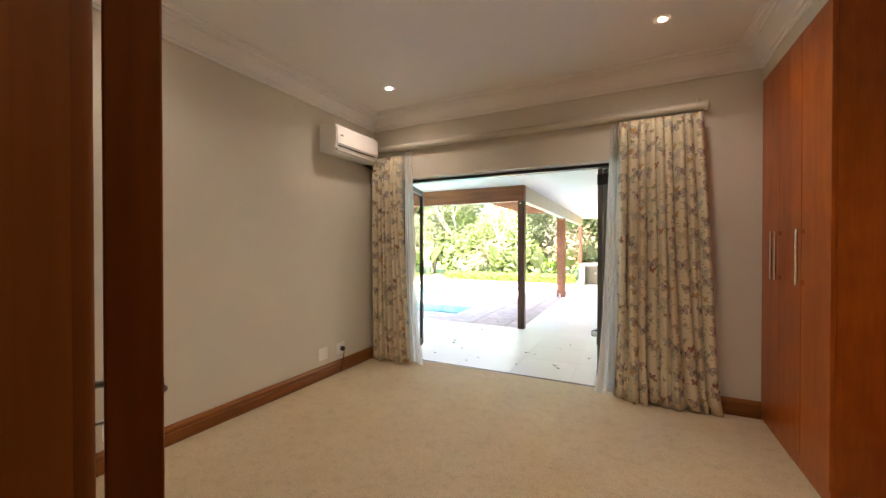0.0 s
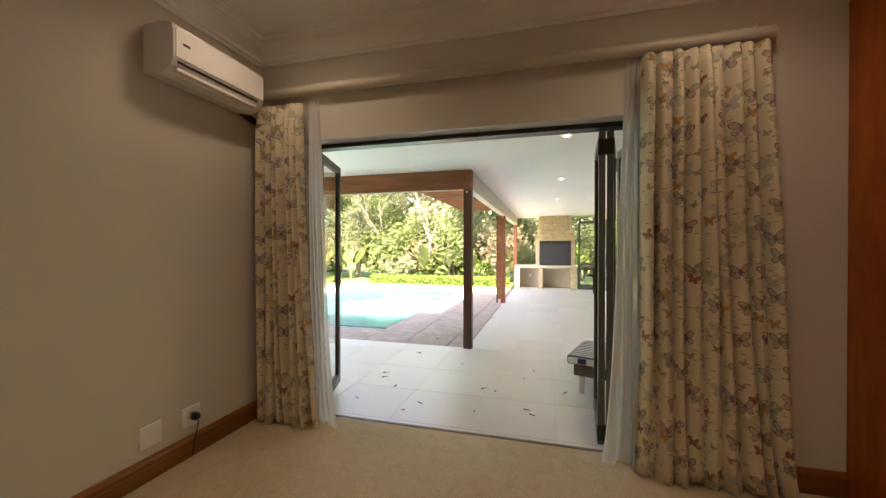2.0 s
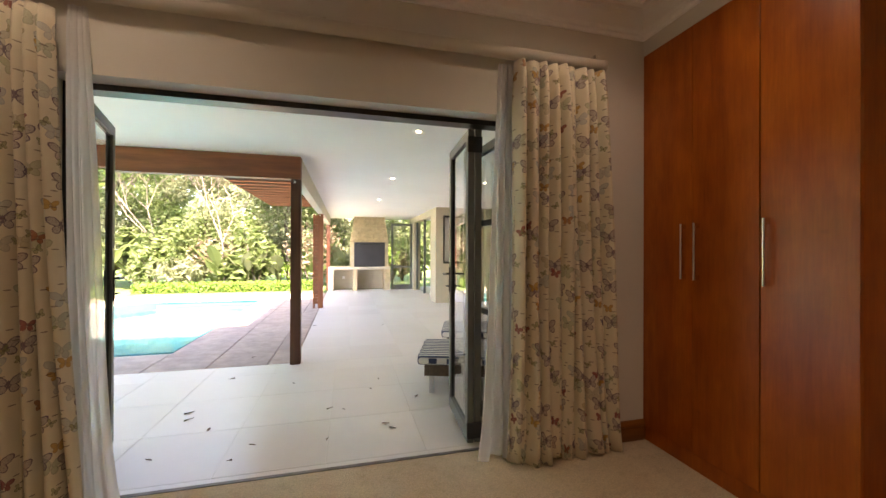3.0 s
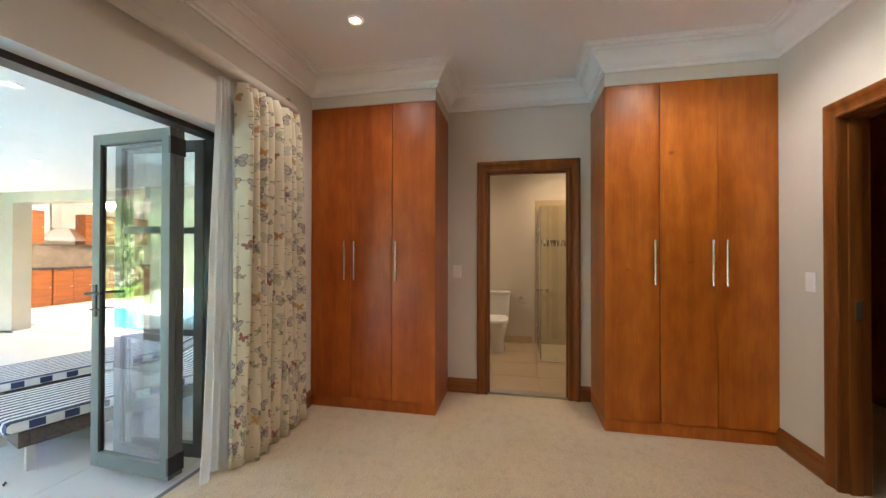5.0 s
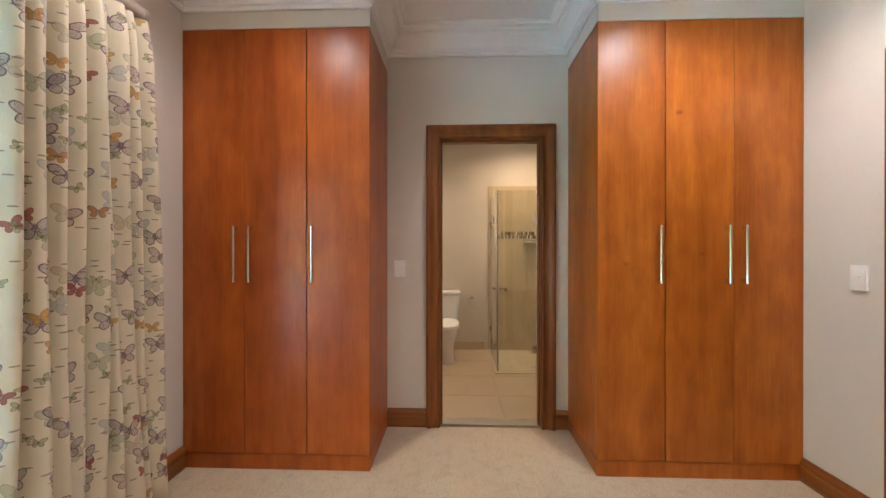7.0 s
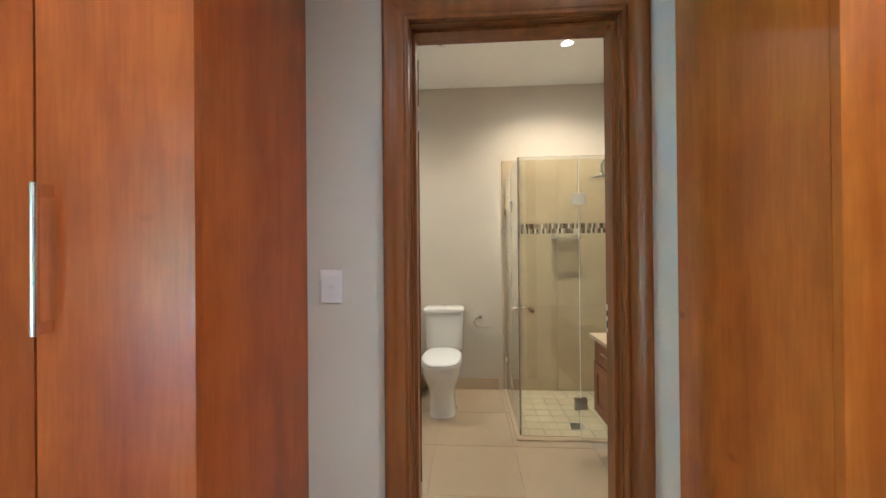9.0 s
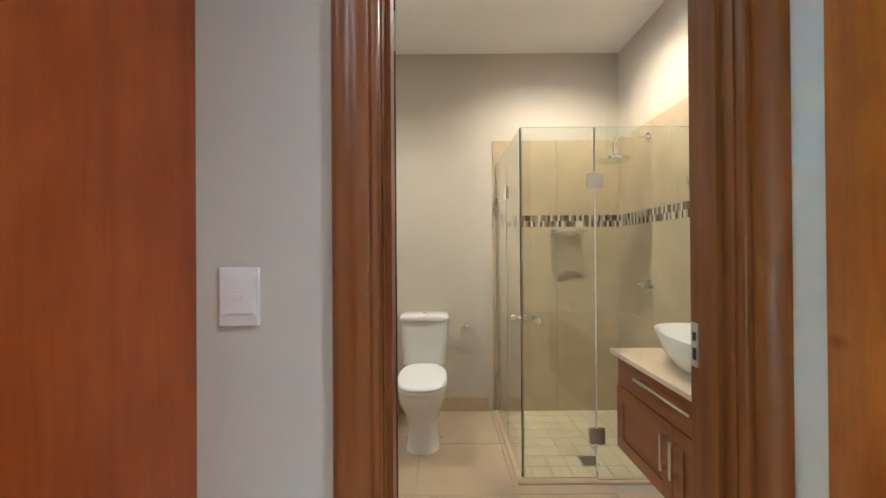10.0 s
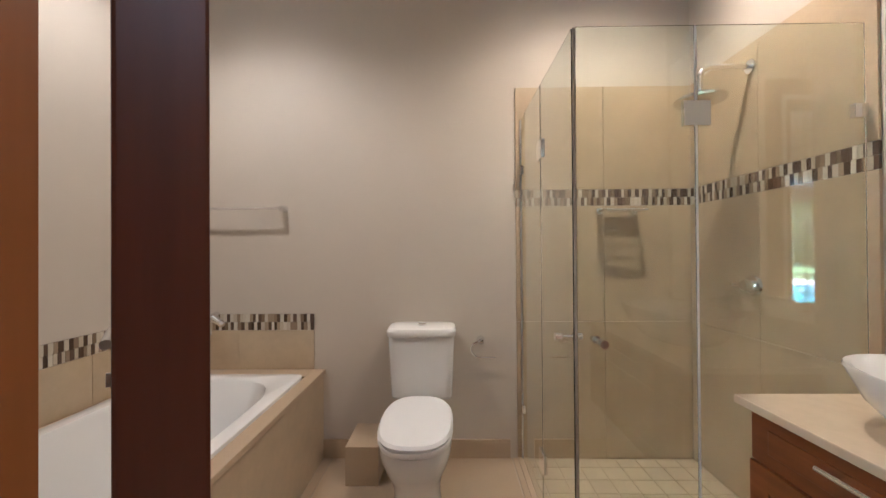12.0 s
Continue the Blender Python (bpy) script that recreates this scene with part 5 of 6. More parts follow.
shelf = thing("shower_shelf", (BX1, 1.5, 1.33), "chrome slatted soap shelf on the shower wall", "shelf")
for y in (1.405, 1.595):
    part("bracket", tube((BX1 - 0.030, y, 1.338), (BX1 - 0.011, y, 1.338), 0.018, 0.022), CHROME, shelf, smooth=True)
    part("side_bar", box(BX1 - 0.150, BX1 - 0.02, y - 0.012, y + 0.012, 1.328, 1.340, 0.002), CHROME, shelf)
for k, wd in enumerate((0.034, 0.010, 0.010, 0.010, 0.022)):
    x = BX1 - 0.042 - k * 0.026
    part("slat", box(x - wd / 2, x + wd / 2, 1.417, 1.583, 1.330, 1.338, 0.001), CHROME, shelf)

# ---- vanity
VX0, VX1, VY = 1.50, 2.385, 1.585
van = thing("vanity_cabinet", (1.95, VY, 0.26), "red-brown wall-hung vanity with panelled doors", "vanity")
part("body", box(VX0, VX1, BY0 + 0.002, VY - 0.02, 0.24, 0.683), VANITY, van)
part("drawer", add_box(box(VX0 + 0.004, VX1 - 0.003, VY - 0.02, VY, 0.545, 0.680, 0.002), VX0 + 0.06, VX1 - 0.06, VY, VY + 0.004, 0.58, 0.645, 0.003), VANITY, van)
VM = (VX0 + VX1) / 2
for a, b in ((VX0 + 0.004, VM - 0.002), (VM + 0.002, VX1 - 0.003)):
    d = part("door", box(a, b, VY - 0.02, VY, 0.242, 0.541, 0.002), VANITY, van)
    part("panel", add_box(add_box(add_box(box(a, a + 0.06, VY, VY + 0.006, 0.242, 0.541, 0.001), b - 0.06, b, VY, VY + 0.006, 0.242, 0.541, 0.001), a + 0.06, b - 0.06, VY, VY + 0.006, 0.48, 0.541, 0.001), a + 0.06, b - 0.06, VY, VY + 0.006, 0.242, 0.30, 0.001), VANITY, d)
    hx = VM + (0.03 if a > VM - 0.01 else -0.03)
    bm = tube((hx, VY + 0.034, 0.36), (hx, VY + 0.034, 0.50), 0.006)
    add_box(bm, hx - 0.005, hx + 0.005, VY + 0.004, VY + 0.034, 0.365, 0.377)
    add_box(bm, hx - 0.005, hx + 0.005, VY + 0.004, VY + 0.034, 0.483, 0.495)
    part("handle", bm, CHROME, d, "chrome bow handle")
bm = tube((1.79, VY + 0.038, 0.640), (2.16, VY + 0.038, 0.640), 0.006)
for x0 in (1.81, 2.13):
    add_box(bm, x0, x0 + 0.012, VY + 0.002, VY + 0.038, 0.635, 0.645)
part("drawer_handle", bm, CHROME, van, "long chrome bow handle")
single("vanity_counter", box(VX0 - 0.005, 2.415, BY0 + 0.002, 1.61, 0.684, 0.708, 0.004), QUARTZ, "cream stone vanity top", "worktop")
bas = thing("wash_basin", (1.97, 1.36, 0.708), "oval white ceramic vessel basin on the vanity top", "basin")
bcx, bcy = 1.975, 1.365
part("bowl", loft([oval(bcx, bcy, 0.708, 0.17, 0.11, 2.2), oval(bcx, bcy, 0.725, 0.21, 0.14, 2.2), oval(bcx, bcy, 0.78, 0.275, 0.175, 2.2), oval(bcx, bcy, 0.848, 0.315, 0.198, 2.2), oval(bcx, bcy, 0.856, 0.312, 0.196, 2.2), oval(bcx, bcy, 0.852, 0.300, 0.185, 2.2),
                   oval(bcx, bcy, 0.80, 0.26, 0.16, 2.2), oval(bcx, bcy, 0.745, 0.18, 0.11, 2.2), oval(bcx, bcy, 0.735, 0.05, 0.04, 2.2)]), CERAMIC, bas, smooth=True)
part("overflow", tube((bcx + 0.05, bcy - 0.1835, 0.825), (bcx + 0.05, bcy - 0.176, 0.823), 0.011), SATIN, bas, "dark overflow hole")
tap = thing("basin_tap", (2.12, 1.17, 0.708), "tall chrome basin mixer tap", "tap")
part("column", tube((2.05, 1.14, 0.708), (2.05, 1.14, 0.93), 0.02, 0.018, 16), CHROME, tap, smooth=True)
part("spout", tube((2.05, 1.13, 0.915), (2.05, 1.27, 0.895), 0.012, 0.011), CHROME, tap, smooth=True)
part("lever", box(2.044, 2.056, 1.14, 1.21, 0.935, 0.945, 0.002), CHROME, tap)
mir = thing("wall_mirror", (1.9, BY0, 0.85), "tall silver mirror with slanted glass borders over the vanity", "mirror")
part("glass", box(1.52, 2.325, BY0 + 0.002, BY0 + 0.016, 0.875, 2.19, 0.0), MIRROR, mir)
part("edge", add_box(add_box(add_box(box(1.49, 1.52, BY0 + 0.002, BY0 + 0.012, 0.845, 2.22), 2.325, 2.355, BY0 + 0.002, BY0 + 0.012, 0.845, 2.22), 1.52, 2.325, BY0 + 0.002, BY0 + 0.012, 0.845, 0.875), 1.52, 2.325, BY0 + 0.002, BY0 + 0.012, 2.19, 2.22), MIRROR, mir, "bevelled mirror edge")

ETCH = plain("etched_glass", (0.75, 0.77, 0.74), 0.7, relief=0)
for k, (dz, lean_) in enumerate(((0.0, 18), (0.035, -18), (0.085, 20), (0.12, -20), (0.17, 14), (0.20, -14))):
    bm = bmesh.new()
    rows = [[bm.verts.new((wd * s, 0, h)) for s in (-1, 1)] for wd, h in ((0.001, 0.0), (0.006, 0.012), (0.005, 0.026), (0.001, 0.042))]
    for a, b in zip(rows, rows[1:]):
        bm.faces.new((a[0], a[1], b[1], b[0]))
    bmesh.ops.transform(bm, matrix=pose(2.341, BY0 + 0.0128, 1.93 + dz, 0, lean_, 0), verts=bm.verts)
    part("etched_leaf", bm, ETCH, mir, "frosted leaf etched in the border")

# ---------------------------------------------------------------- pool and garden
POOL = [(-3.16, 7.20), (-3.16, 12.3), (-5.5, 12.3), (-6.5, 11.2), (-10.0, 11.2), (-10.0, 7.20)]


def in_pool(x, y, pad=0.0):
    if -3.16 + pad < x or x < -10 - pad or y < 7.20 - pad or y > 12.3 + pad:
        return False
    return not (x < -5.5 and y > 12.3 + (x + 5.5) * 1.1 + pad) and not (x < -6.5 and y > 11.2 + pad)


bm = bmesh.new()
up = [bm.verts.new((x, y, -0.03)) for x, y in POOL]
dn = [bm.verts.new((x, y, -1.3)) for x, y in POOL]
bm.faces.new(dn)
for k in range(len(POOL)):
    bm.faces.new((up[k], up[(k + 1) % 6], dn[(k + 1) % 6], dn[k]))
bmesh.ops.recalc_face_normals(bm, faces=bm.faces)
structure("pool_shell", bm, POOLSHELL, "pale turquoise plastered swimming pool shell", "pool")
bm = bmesh.new()
bm.faces.new([bm.verts.new((x, y, -0.13)) for x, y in reversed(POOL)])
bm.normal_update()
for f in bm.faces:
    if f.normal.z < 0:
        f.normal_flip()
water = structure("water", bm, WATER, "clear turquoise swimming pool water", "water")
water.visible_shadow = False
wnt = WATER.node_tree
bump(wnt, wnt.nodes["Principled BSDF"], noise_of(wnt, coords(wnt, (1, 1, 1)), 2.2, 2), 0.15, 0.05)

# ground sheet, with the pool and the paved area left open
bm = bmesh.new()
G = 400.0
xs, ys = [-G, -11.0, PX1 + 0.3, G], [-G, 6.38, 13.4, G]
for i in range(3):
    for j in range(3):
        if i == 1 and j == 1:
            continue
        bm.faces.new([bm.verts.new((xs[a], ys[b], -0.06)) for a, b in ((i, j), (i + 1, j), (i + 1, j + 1), (i, j + 1))])
bmesh.ops.remove_doubles(bm, verts=bm.verts, dist=0.001)
structure("ground", bm, GRASS, "green lawn round the house", "ground")
bm = bmesh.new()


def slab(poly, z):
    bm.faces.new([bm.verts.new((x, y, z)) for x, y in poly])


for poly in ([(-3.16, 6.38), (-1.6, 6.38), (-1.6, 13.4), (-3.16, 13.4)], [(-11, 6.38), (-3.16, 6.38), (-3.16, 7.20), (-11, 7.20)], [(-11, 12.3), (-3.16, 12.3), (-3.16, 13.4), (-11, 13.4)],
             [(-11, 7.20), (-10, 7.20), (-10, 12.3), (-11, 12.3)], [(-10, 11.2), (-6.5, 11.2), (-5.5, 12.3), (-10, 12.3)]):
    slab(poly, -0.05)
structure("pavement", bm, GROUT, "sandy bed of the pool paving", "paving")
pave = bpy.data.objects["pavement"]


# ---- plants
def leaf_cloud(bm, c, r, n, size, rnd, squash=0.8, shell=0.55, long=1.6):
    for _ in range(n):
        d = Vector((rnd.gauss(0, 1), rnd.gauss(0, 1), rnd.gauss(0, 1)))
        d.normalize()
        k = shell + (1 - shell) * rnd.random()
        p = Vector(c) + Vector((d.x * r * k, d.y * r * k, d.z * r * k * squash))
        a = Vector((rnd.gauss(0, 1), rnd.gauss(0, 1), rnd.gauss(0, 0.6))).normalized()
        b = a.cross(Vector((rnd.gauss(0, 1), rnd.gauss(0, 1), rnd.gauss(0, 1)))).normalized()
        s = size * rnd.uniform(0.6, 1.4)
        nn = a.cross(b) * s * 0.2
        vs = [bm.verts.new(p - a * s * long / 2), bm.verts.new(p + b * s * 0.4 + nn), bm.verts.new(p + a * s * long / 2), bm.verts.new(p - b * s * 0.4 + nn)]
        bm.faces.new((vs[0], vs[1], vs[2]))
        bm.faces.new((vs[0], vs[2], vs[3]))


def branch(bm, p, d, ln, r, depth, rnd, tips):
    q = p + d * ln
    add_tube(bm, p, q, r, r * 0.68, 7 if depth > 2 else 4)
    if depth == 0:
        tips.append(q)
        return
    for _ in range(rnd.choice((2, 3, 3))):
        nd = (d + Vector((rnd.uniform(-1, 1), rnd.uniform(-1, 1), rnd.uniform(-0.35, 0.6))) * 0.75).normalized()
        branch(bm, q, nd, ln * rnd.uniform(0.62, 0.82), r * 0.62, depth - 1, rnd, tips)


def tree(x, y, h, mat, bark, seed, leaves, size, spread, label, depth=3, clump=0.8):
    rnd = random.Random(seed)
    th = thing("tree", (x, y, -0.06), label, "tree", "garden trees")
    bm, tips = bmesh.new(), []
    branch(bm, Vector((x, y, -0.06)), Vector((rnd.uniform(-0.1, 0.1), rnd.uniform(-0.1, 0.1), 1)).normalized(), h * 0.36, h * (0.015 if depth < 5 else 0.0075), depth, rnd, tips)
    part("trunk", bm, bark, th)
    if leaves:
        bm = bmesh.new()
        per = max(8, leaves // len(tips))
        for t in tips:
            leaf_cloud(bm, t, clump * rnd.uniform(0.6, 1.3) * spread, per, size, rnd, 0.75, 0.25)
        c = part("crown", bm, mat, th)
    return th


GREEN, DRYT = "leafy green garden tree in full sun", "pale dry-branched garden tree with sparse leaves"
tree(-8.9, 17.0, 6.0, LEAF_A, BARK, 11, 5600, 0.16, 1.4, GREEN)
tree(-6.9, 15.5, 4.1, LEAF_D, BARK_PALE, 12, 2600, 0.06, 1.0, DRYT, depth=6, clump=0.5)
tree(-4.9, 15.4, 4.2, LEAF_D, BARK_PALE, 21, 2800, 0.06, 1.0, DRYT, depth=6, clump=0.5)
tree(-5.8, 16.3, 4.6, LEAF_C, BARK_PALE, 26, 3000, 0.07, 1.0, DRYT, depth=6, clump=0.55)
tree(-3.1, 16.4, 5.0, LEAF_B, BARK, 14, 10500, 0.13, 1.4, "bright green dense garden tree in full sun")
tree(-1.4, 18.5, 5.6, LEAF_B, BARK, 15, 6500, 0.15, 1.4, GREEN)
tree(0.6, 17.6, 5.0, LEAF_A, BARK, 16, 6000, 0.15, 1.4, GREEN)
tree(-11.8, 15.6, 6.2, LEAF_A, BARK, 17, 5000, 0.18, 1.5, GREEN)
tree(-14.5, 13.0, 6.5, LEAF_A, BARK, 23, 7920, 0.20, 1.6, GREEN)
tree(-15.0, 18.5, 7.5, LEAF_C, BARK, 24, 7920, 0.22, 1.7, "grey-green garden tree behind the hedge")
tree(-13.5, 8.0, 6.0, LEAF_B, BARK, 25, 7920, 0.18, 1.6, GREEN)


def shrub(x, y, r, h, mat, seed, n, size, label, long=1.6):
    rnd = random.Random(seed)
    th = thing("shrub", (x, y, -0.06), label, "shrub", "garden shrubs")
    bm = bmesh.new()
    for k in range(6):
        a = rnd.uniform(0, 6.28)
        leaf_cloud(bm, (x + 0.5 * r * math.cos(a), y + 0.5 * r * math.sin(a), h * rnd.uniform(0.3, 0.7)), r * 0.6, n // 6, size, rnd, h / (2 * r) * 1.1, 0.3, long)
    part("foliage", bm, mat, th)
    bm = bmesh.new()
    for k in range(5):
        a = rnd.uniform(0, 6.28)
        add_tube(bm, (x, y, -0.06), (x + 0.5 * r * math.cos(a), y + 0.5 * r * math.sin(a), h * 0.6), 0.03, 0.012, 6)
    part("stems", bm, BARK, th)


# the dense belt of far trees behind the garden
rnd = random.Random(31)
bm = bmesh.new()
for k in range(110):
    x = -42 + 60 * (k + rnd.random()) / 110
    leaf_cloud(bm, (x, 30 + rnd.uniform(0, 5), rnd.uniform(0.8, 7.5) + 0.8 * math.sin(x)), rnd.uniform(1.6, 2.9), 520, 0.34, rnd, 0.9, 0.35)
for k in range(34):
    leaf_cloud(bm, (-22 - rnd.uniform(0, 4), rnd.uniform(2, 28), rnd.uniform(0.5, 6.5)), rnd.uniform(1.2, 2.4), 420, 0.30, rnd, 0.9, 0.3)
single("far_trees", bm, LEAF_FAR, "dense belt of green trees behind the garden, haze painted into the leaves", "trees", kind="stuff")
rnd = random.Random(63)
for mat, lab, n in ((LEAF_A, "tall mixed green shrubbery behind the garden beds", 38), (LEAF_C, "tall grey-green shrubbery behind the garden beds", 40)):
    bm = bmesh.new()
    for k in range(n):
        x = -14.5 + 18.0 * (k + rnd.random()) / n
        top = 2.5 if -6.6 < x < -4.2 else 3.8
        leaf_cloud(bm, (x, 16.0 + rnd.uniform(0, 0.7), rnd.uniform(1.2, top)), rnd.uniform(0.6, 1.05), 760, 0.075, rnd, 0.95, 0.35)
    single("tall_shrubbery", bm, mat, lab, "shrubs", kind="stuff")
rnd = random.Random(77)
SHRUBS = [(LEAF_A, 0.13, 1.8), (LEAF_C, 0.12, 2.2), (LEAF_B, 0.11, 1.6), (LEAF_D, 0.10, 1.8), (LEAF_A, 0.24, 2.6)]
for k in range(26):
    mt, sz, lg_ = SHRUBS[k % 5]
    x = -13.0 + k * 0.60 + rnd.uniform(-0.3, 0.3)
    shrub(x, 16.0 + rnd.uniform(-0.6, 1.6), rnd.uniform(0.7, 1.1), rnd.uniform(1.2, 2.6), mt, 100 + k, 620, sz, "mixed tropical garden shrub", lg_)


def big_leaf_plant(x, y, h, seed, mat, n=9):
    rnd = random.Random(seed)
    th = thing("banana_plant", (x, y, -0.06), "broad-leaved tropical plant with arching leaves", "plant", "garden shrubs")
    for k in range(n):
        a = rnd.uniform(0, 6.28)
        up_, out = h * rnd.uniform(0.6, 1.0), h * rnd.uniform(0.25, 0.5)
        bm = bmesh.new()
        prev = None
        side = Vector((-math.sin(a), math.cos(a), 0))
        for i in range(9):
            t = i / 8
            c = Vector((x + out * t * math.cos(a), y + out * t * math.sin(a), -0.06 + up_ * (1.25 * t - 0.45 * t * t)))
            wd = 0.015 if t < 0.4 else 0.20 * math.sin(math.pi * min(1, (t - 0.36) / 0.66)) + 0.01
            row = [bm.verts.new(c - side * wd), bm.verts.new(c - Vector((0, 0, 0.3 * wd))), bm.verts.new(c + side * wd)]
            if prev:
                bm.faces.new((prev[0], prev[1], row[1], row[0]))
                bm.faces.new((prev[1], prev[2], row[2], row[1]))
            prev = row
        part("leaf", bm, mat, th)


for k, (x, y, h) in enumerate(((-8.3, 15.3, 2.2), (-7.4, 15.6, 1.9), (-5.0, 15.5, 1.9), (-4.2, 15.3, 1.6), (-2.2, 15.6, 1.9), (-1.2, 15.9, 2.0), (-9.6, 14.8, 2.0), (-3.3, 15.7, 1.5))):
    big_leaf_plant(x, y, h, 300 + k, LEAF_C if k % 2 else LEAF_A)

rnd = random.Random(5)
bm = bmesh.new()
for k in range(9000):
    x, y, z = rnd.uniform(-7.0, -1.9), 14.35 + rnd.uniform(0, 0.6), rnd.uniform(-0.05, 0.22 + 0.03 * math.sin(k))
    s = rnd.uniform(0.03, 0.06)
    a = Vector((rnd.gauss(0, 1), rnd.gauss(0, 1), rnd.gauss(0, 1))).normalized()
    b = a.orthogonal().normalized()
    vs = [bm.verts.new(Vector((x, y, z)) + q) for q in (a * s, b * s * 0.5, -a * s, -b * s * 0.5)]
    bm.faces.new(vs)
hedge = thing("hedge", (-4.4, 14.6, -0.06), "low clipped bright green hedge beyond the pool", "hedge")
part("foliage", bm, LEAF_HEDGE, hedge)
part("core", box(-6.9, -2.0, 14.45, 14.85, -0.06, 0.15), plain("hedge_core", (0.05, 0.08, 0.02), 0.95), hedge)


# ---------------------------------------------------------------- small things
rnd = random.Random(9)
for k in range(20):
    x, y = rnd.uniform(-2.3, 0.2), rnd.uniform(4.5, 8.5) if k > 15 else rnd.uniform(4.4, 6.0)
    if -0.5 < x and 4.9 < y < 6.8:
        x -= 1.4
    s, a = rnd.uniform(0.012, 0.034), rnd.uniform(0, 6.28)
    bm = bmesh.new()
    prev = None
    for i in range(6):
        t = i / 5
        wd = 0.34 * s * math.sin(math.pi * (0.06 + 0.9 * t))
        row = [bm.verts.new((s * (2 * t - 1), -wd, 0.008 * (1 - t) + 0.004)), bm.verts.new((s * (2 * t - 1), 0, 0.001 + 0.010 * t * t)), bm.verts.new((s * (2 * t - 1), wd, 0.006))]
        if prev:
            bm.faces.new((prev[0], prev[1], row[1], row[0]))
            bm.faces.new((prev[1], prev[2], row[2], row[1]))
        prev = row
    bmesh.ops.transform(bm, matrix=pose(x, y, PZ, 0, 0, math.degrees(a)), verts=bm.verts)
    single("fallen_leaf", bm, DRYLEAF, "dry brown leaf lying on the patio tiles", "leaf", "fallen leaves")

# ---------------------------------------------------------------- tiles and mosaics, piece by piece
loop_tiles(patio, "tile", TILE_PATIO, DX0, DX1, YN + 0.150, YN + 0.25, 0.60, 0.60, PZ - 0.012, PZ, 0.002)
loop_tiles(patio, "tile", TILE_PATIO, -2.44, PX1, YN + 0.25, 6.38, 0.60, 0.60, PZ - 0.012, PZ, 0.002)
loop_tiles(patio, "tile", TILE_PATIO, -1.68, PX1, 6.383, PY1, 0.60, 0.60, PZ - 0.012, PZ, 0.002)
loop_tiles(patio, "tile", TILE_PATIO, -5.95, -2.44, YN + 0.25, 6.38, 0.60, 0.60, PZ - 0.012, PZ, 0.002)
loop_tiles(pave, "paver", PAVER, -3.16, -1.69, 6.40, 13.4, 0.60, 0.57, -0.05, PZ - 0.004, 0.010, lambda x, y: not in_pool(x, y), 120)
loop_tiles(pave, "paver", PAVER, -10.9, -3.16, 6.40, 7.1, 0.60, 0.35, -0.05, PZ - 0.004, 0.012, limit=60)
loop_tiles(pave, "paver", PAVER, -10.9, -3.16, 12.25, 13.4, 0.40, 0.40, -0.05, PZ - 0.004, 0.012, limit=80)
loop_tiles(pave, "paver", PAVER, -9.9, -6.3, 11.15, 12.25, 0.40, 0.37, -0.05, PZ - 0.004, 0.012, lambda x, y: not in_pool(x + 0.15, y), limit=60)

fb = bpy.data.objects["floor_bathroom"]
loop_tiles(fb, "tile", TILE_BATH, BX0, BX1, BY0, TY, 0.50, 0.50, FZ - 0.010, FZ, 0.004, lambda x, y: not (x > SX and y < SY - 0.2))
loop_tiles(fb, "shower_tile", TILE_SHOWER, SX + 0.03, BX1 - 0.012, BY0 + 0.012, SY - 0.03, 0.108, 0.108, FZ - 0.010, FZ + 0.003, 0.004)


def wall_slab(parent, name, mat, x0, x1, y0, y1, z0, z1):
    ob = part(name, box(x0, x1, y0, y1, z0, z1, 0.0012), mat, None)
    ob.parent = parent
    return ob


we, ws, wn_ = bpy.data.objects["wall_bath_east"], bpy.data.objects["wall_bath_south"], bpy.data.objects["wall_bath_north"]
for z0, z1 in ((0.0, 0.73), (0.732, 1.369), (1.461, 2.03)):
    z0 = z0 or FZ
    for y0, y1 in ((BY0 + 0.011, 1.565), (1.567, 2.05)):
        wall_slab(we, "wall_tile", TILE_WALL, BX1 - 0.010, BX1, y0, y1, z0, z1)
    for x0, x1 in ((2.50, 2.955), (2.957, BX1 - 0.011)):
        wall_slab(ws, "wall_tile", TILE_WALL, x0, x1, BY0, BY0 + 0.010, z0, z1)
for y0, y1 in ((2.09, 2.56), (2.562, TY)):
    wall_slab(we, "skirting_tile", TILE_BATH, BX1 - 0.010, BX1, y0, y1, FZ, 0.080)
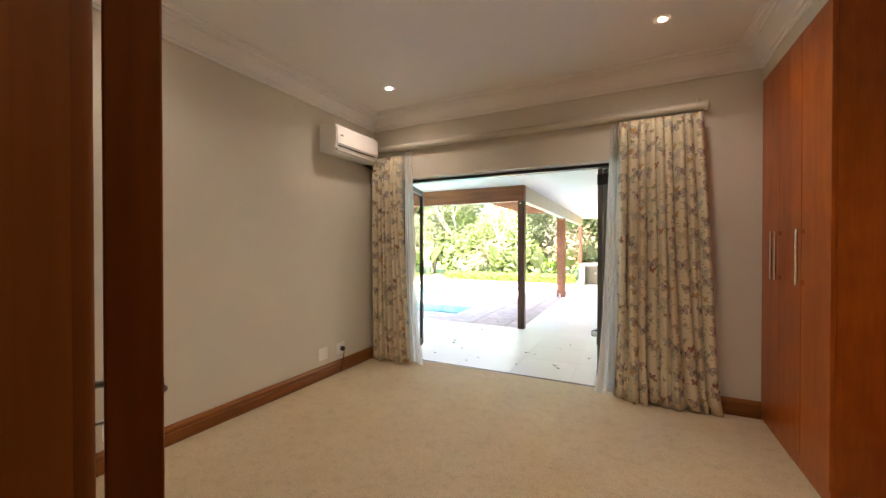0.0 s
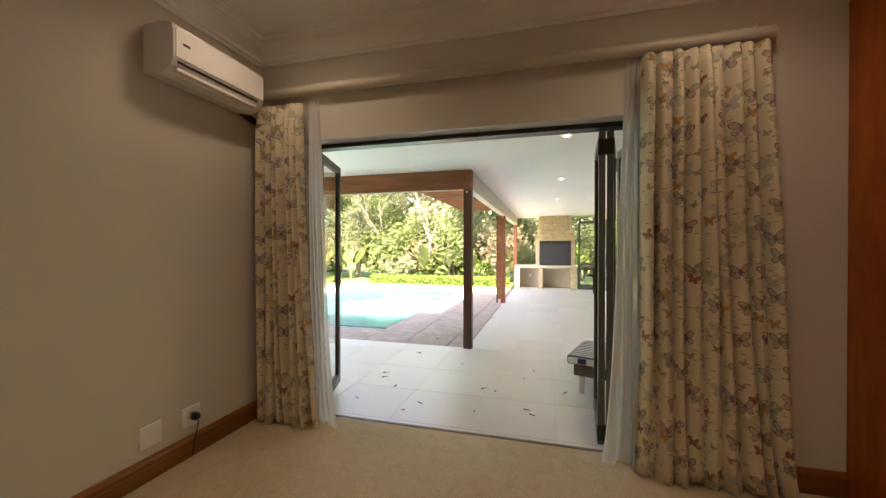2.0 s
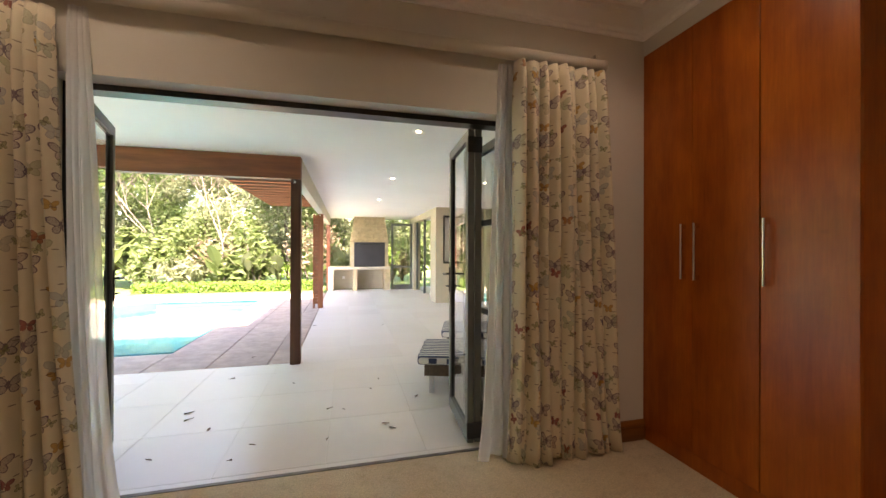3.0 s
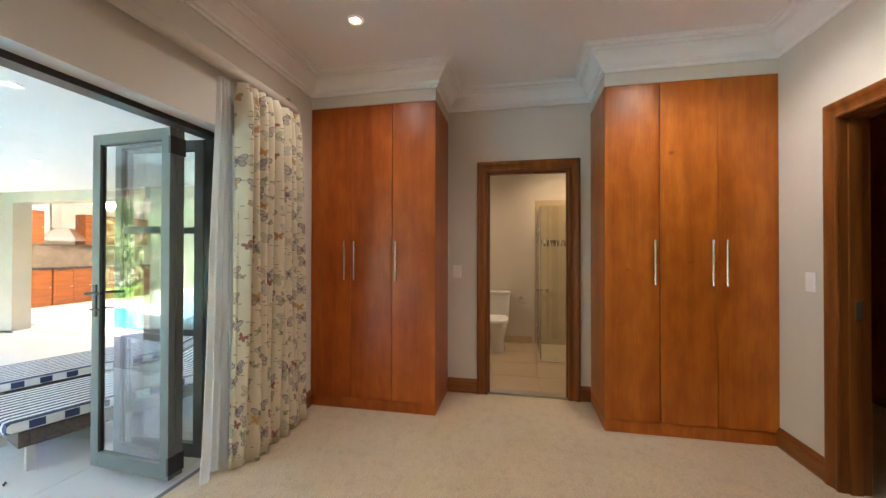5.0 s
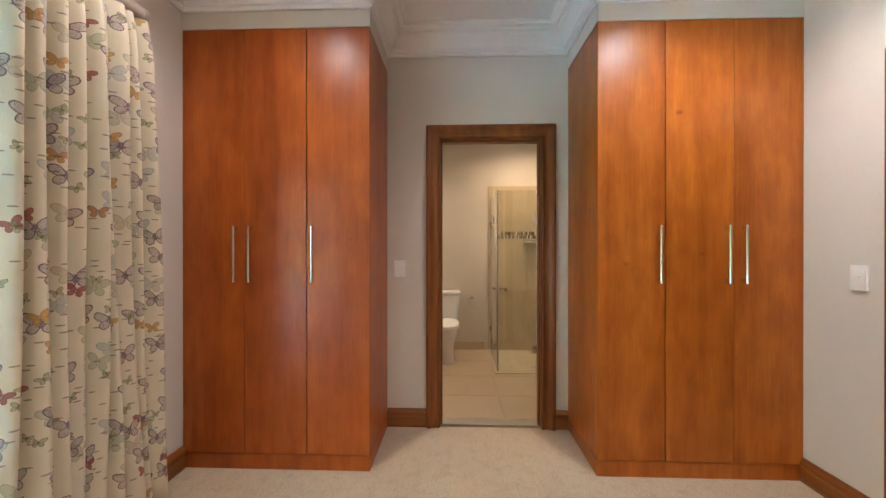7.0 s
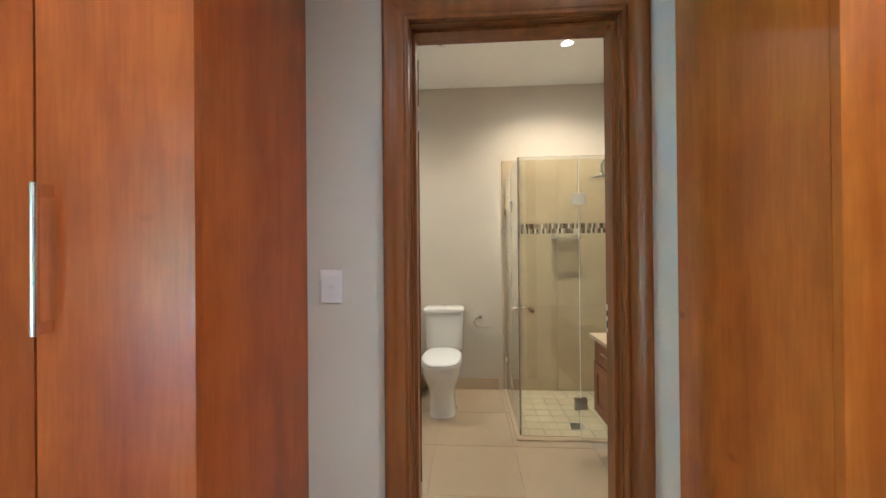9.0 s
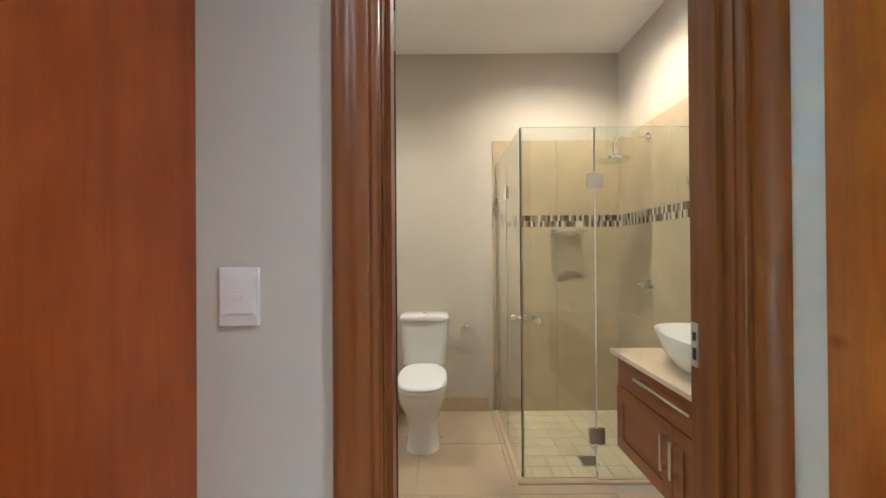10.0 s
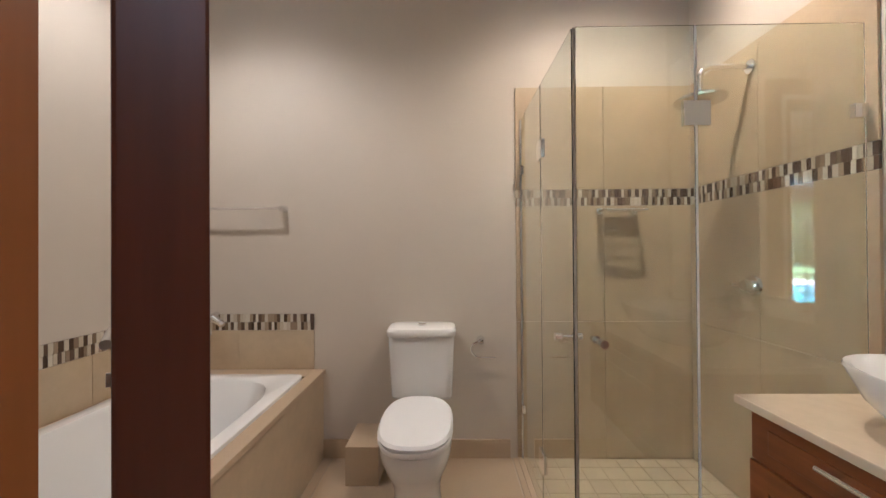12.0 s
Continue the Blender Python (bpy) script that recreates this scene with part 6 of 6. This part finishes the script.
for y0, y1 in ((3.18, 3.60), (3.602, BY1)):
    wall_slab(we, "wall_tile", TILE_WALL, BX1 - 0.010, BX1, y0, y1, 0.472, 0.689)
for k in range(4):
    wall_slab(wn_, "wall_tile", TILE_WALL, BX0 + 0.01 + k * 0.493, BX0 + 0.50 + k * 0.493, BY1 - 0.010, BY1, 0.472, 0.689)


def mosaic_strip(parent, axis, a0, a1, fixed, z0, z1, seed):
    """Two rows of small upright glass chips, staggered; axis: the direction along the wall."""
    rnd = random.Random(seed)
    sizes = {}
    for row in range(2):
        h = (z1 - z0) / 2
        za = z0 + row * h
        a, row_k = a0, 3 * row
        while a < a1 - 0.006:
            wd = min(rnd.choice((0.015, 0.018, 0.018, 0.021)), a1 - a)
            row_k += 1
            tone = rnd.choice((0, 1, 2)) if rnd.random() < 0.25 else (0, 1, 0, 2, 1, 0, 1, 2)[row_k % 8]
            key = (round(wd, 4), axis, tone)
            if key not in sizes:
                g = 0.0015
                bm = box(-wd / 2 + g / 2, wd / 2 - g / 2, -0.005, 0.005, -h / 2 + g / 2, h / 2 - g / 2) if axis == "x" else box(-0.005, 0.005, -wd / 2 + g / 2, wd / 2 - g / 2, -h / 2 + g / 2, h / 2 - g / 2)
                me = bpy.data.meshes.new("mosaic_chip")
                bm.to_mesh(me)
                bm.free()
                me.materials.append(MOSAIC[tone])
                sizes[key] = me
            ob = new("mosaic_chip", sizes[key])
            m_ = a + wd / 2
            ob.location = (m_, fixed, za + h / 2) if axis == "x" else (fixed, m_, za + h / 2)
            ob.parent = parent
            a += wd


mosaic_strip(we, "y", BY0 + 0.011, 2.05, BX1 - 0.0055, 1.370, 1.460, 1)
mosaic_strip(ws, "x", 2.50, BX1 - 0.011, BY0 + 0.0055, 1.370, 1.460, 2)
mosaic_strip(we, "y", 3.18, BY1 - 0.011, BX1 - 0.0055, 0.690, 0.780, 3)
mosaic_strip(wn_, "x", 2.2, BX1 - 0.011, BY1 - 0.0055, 0.690, 0.780, 4)
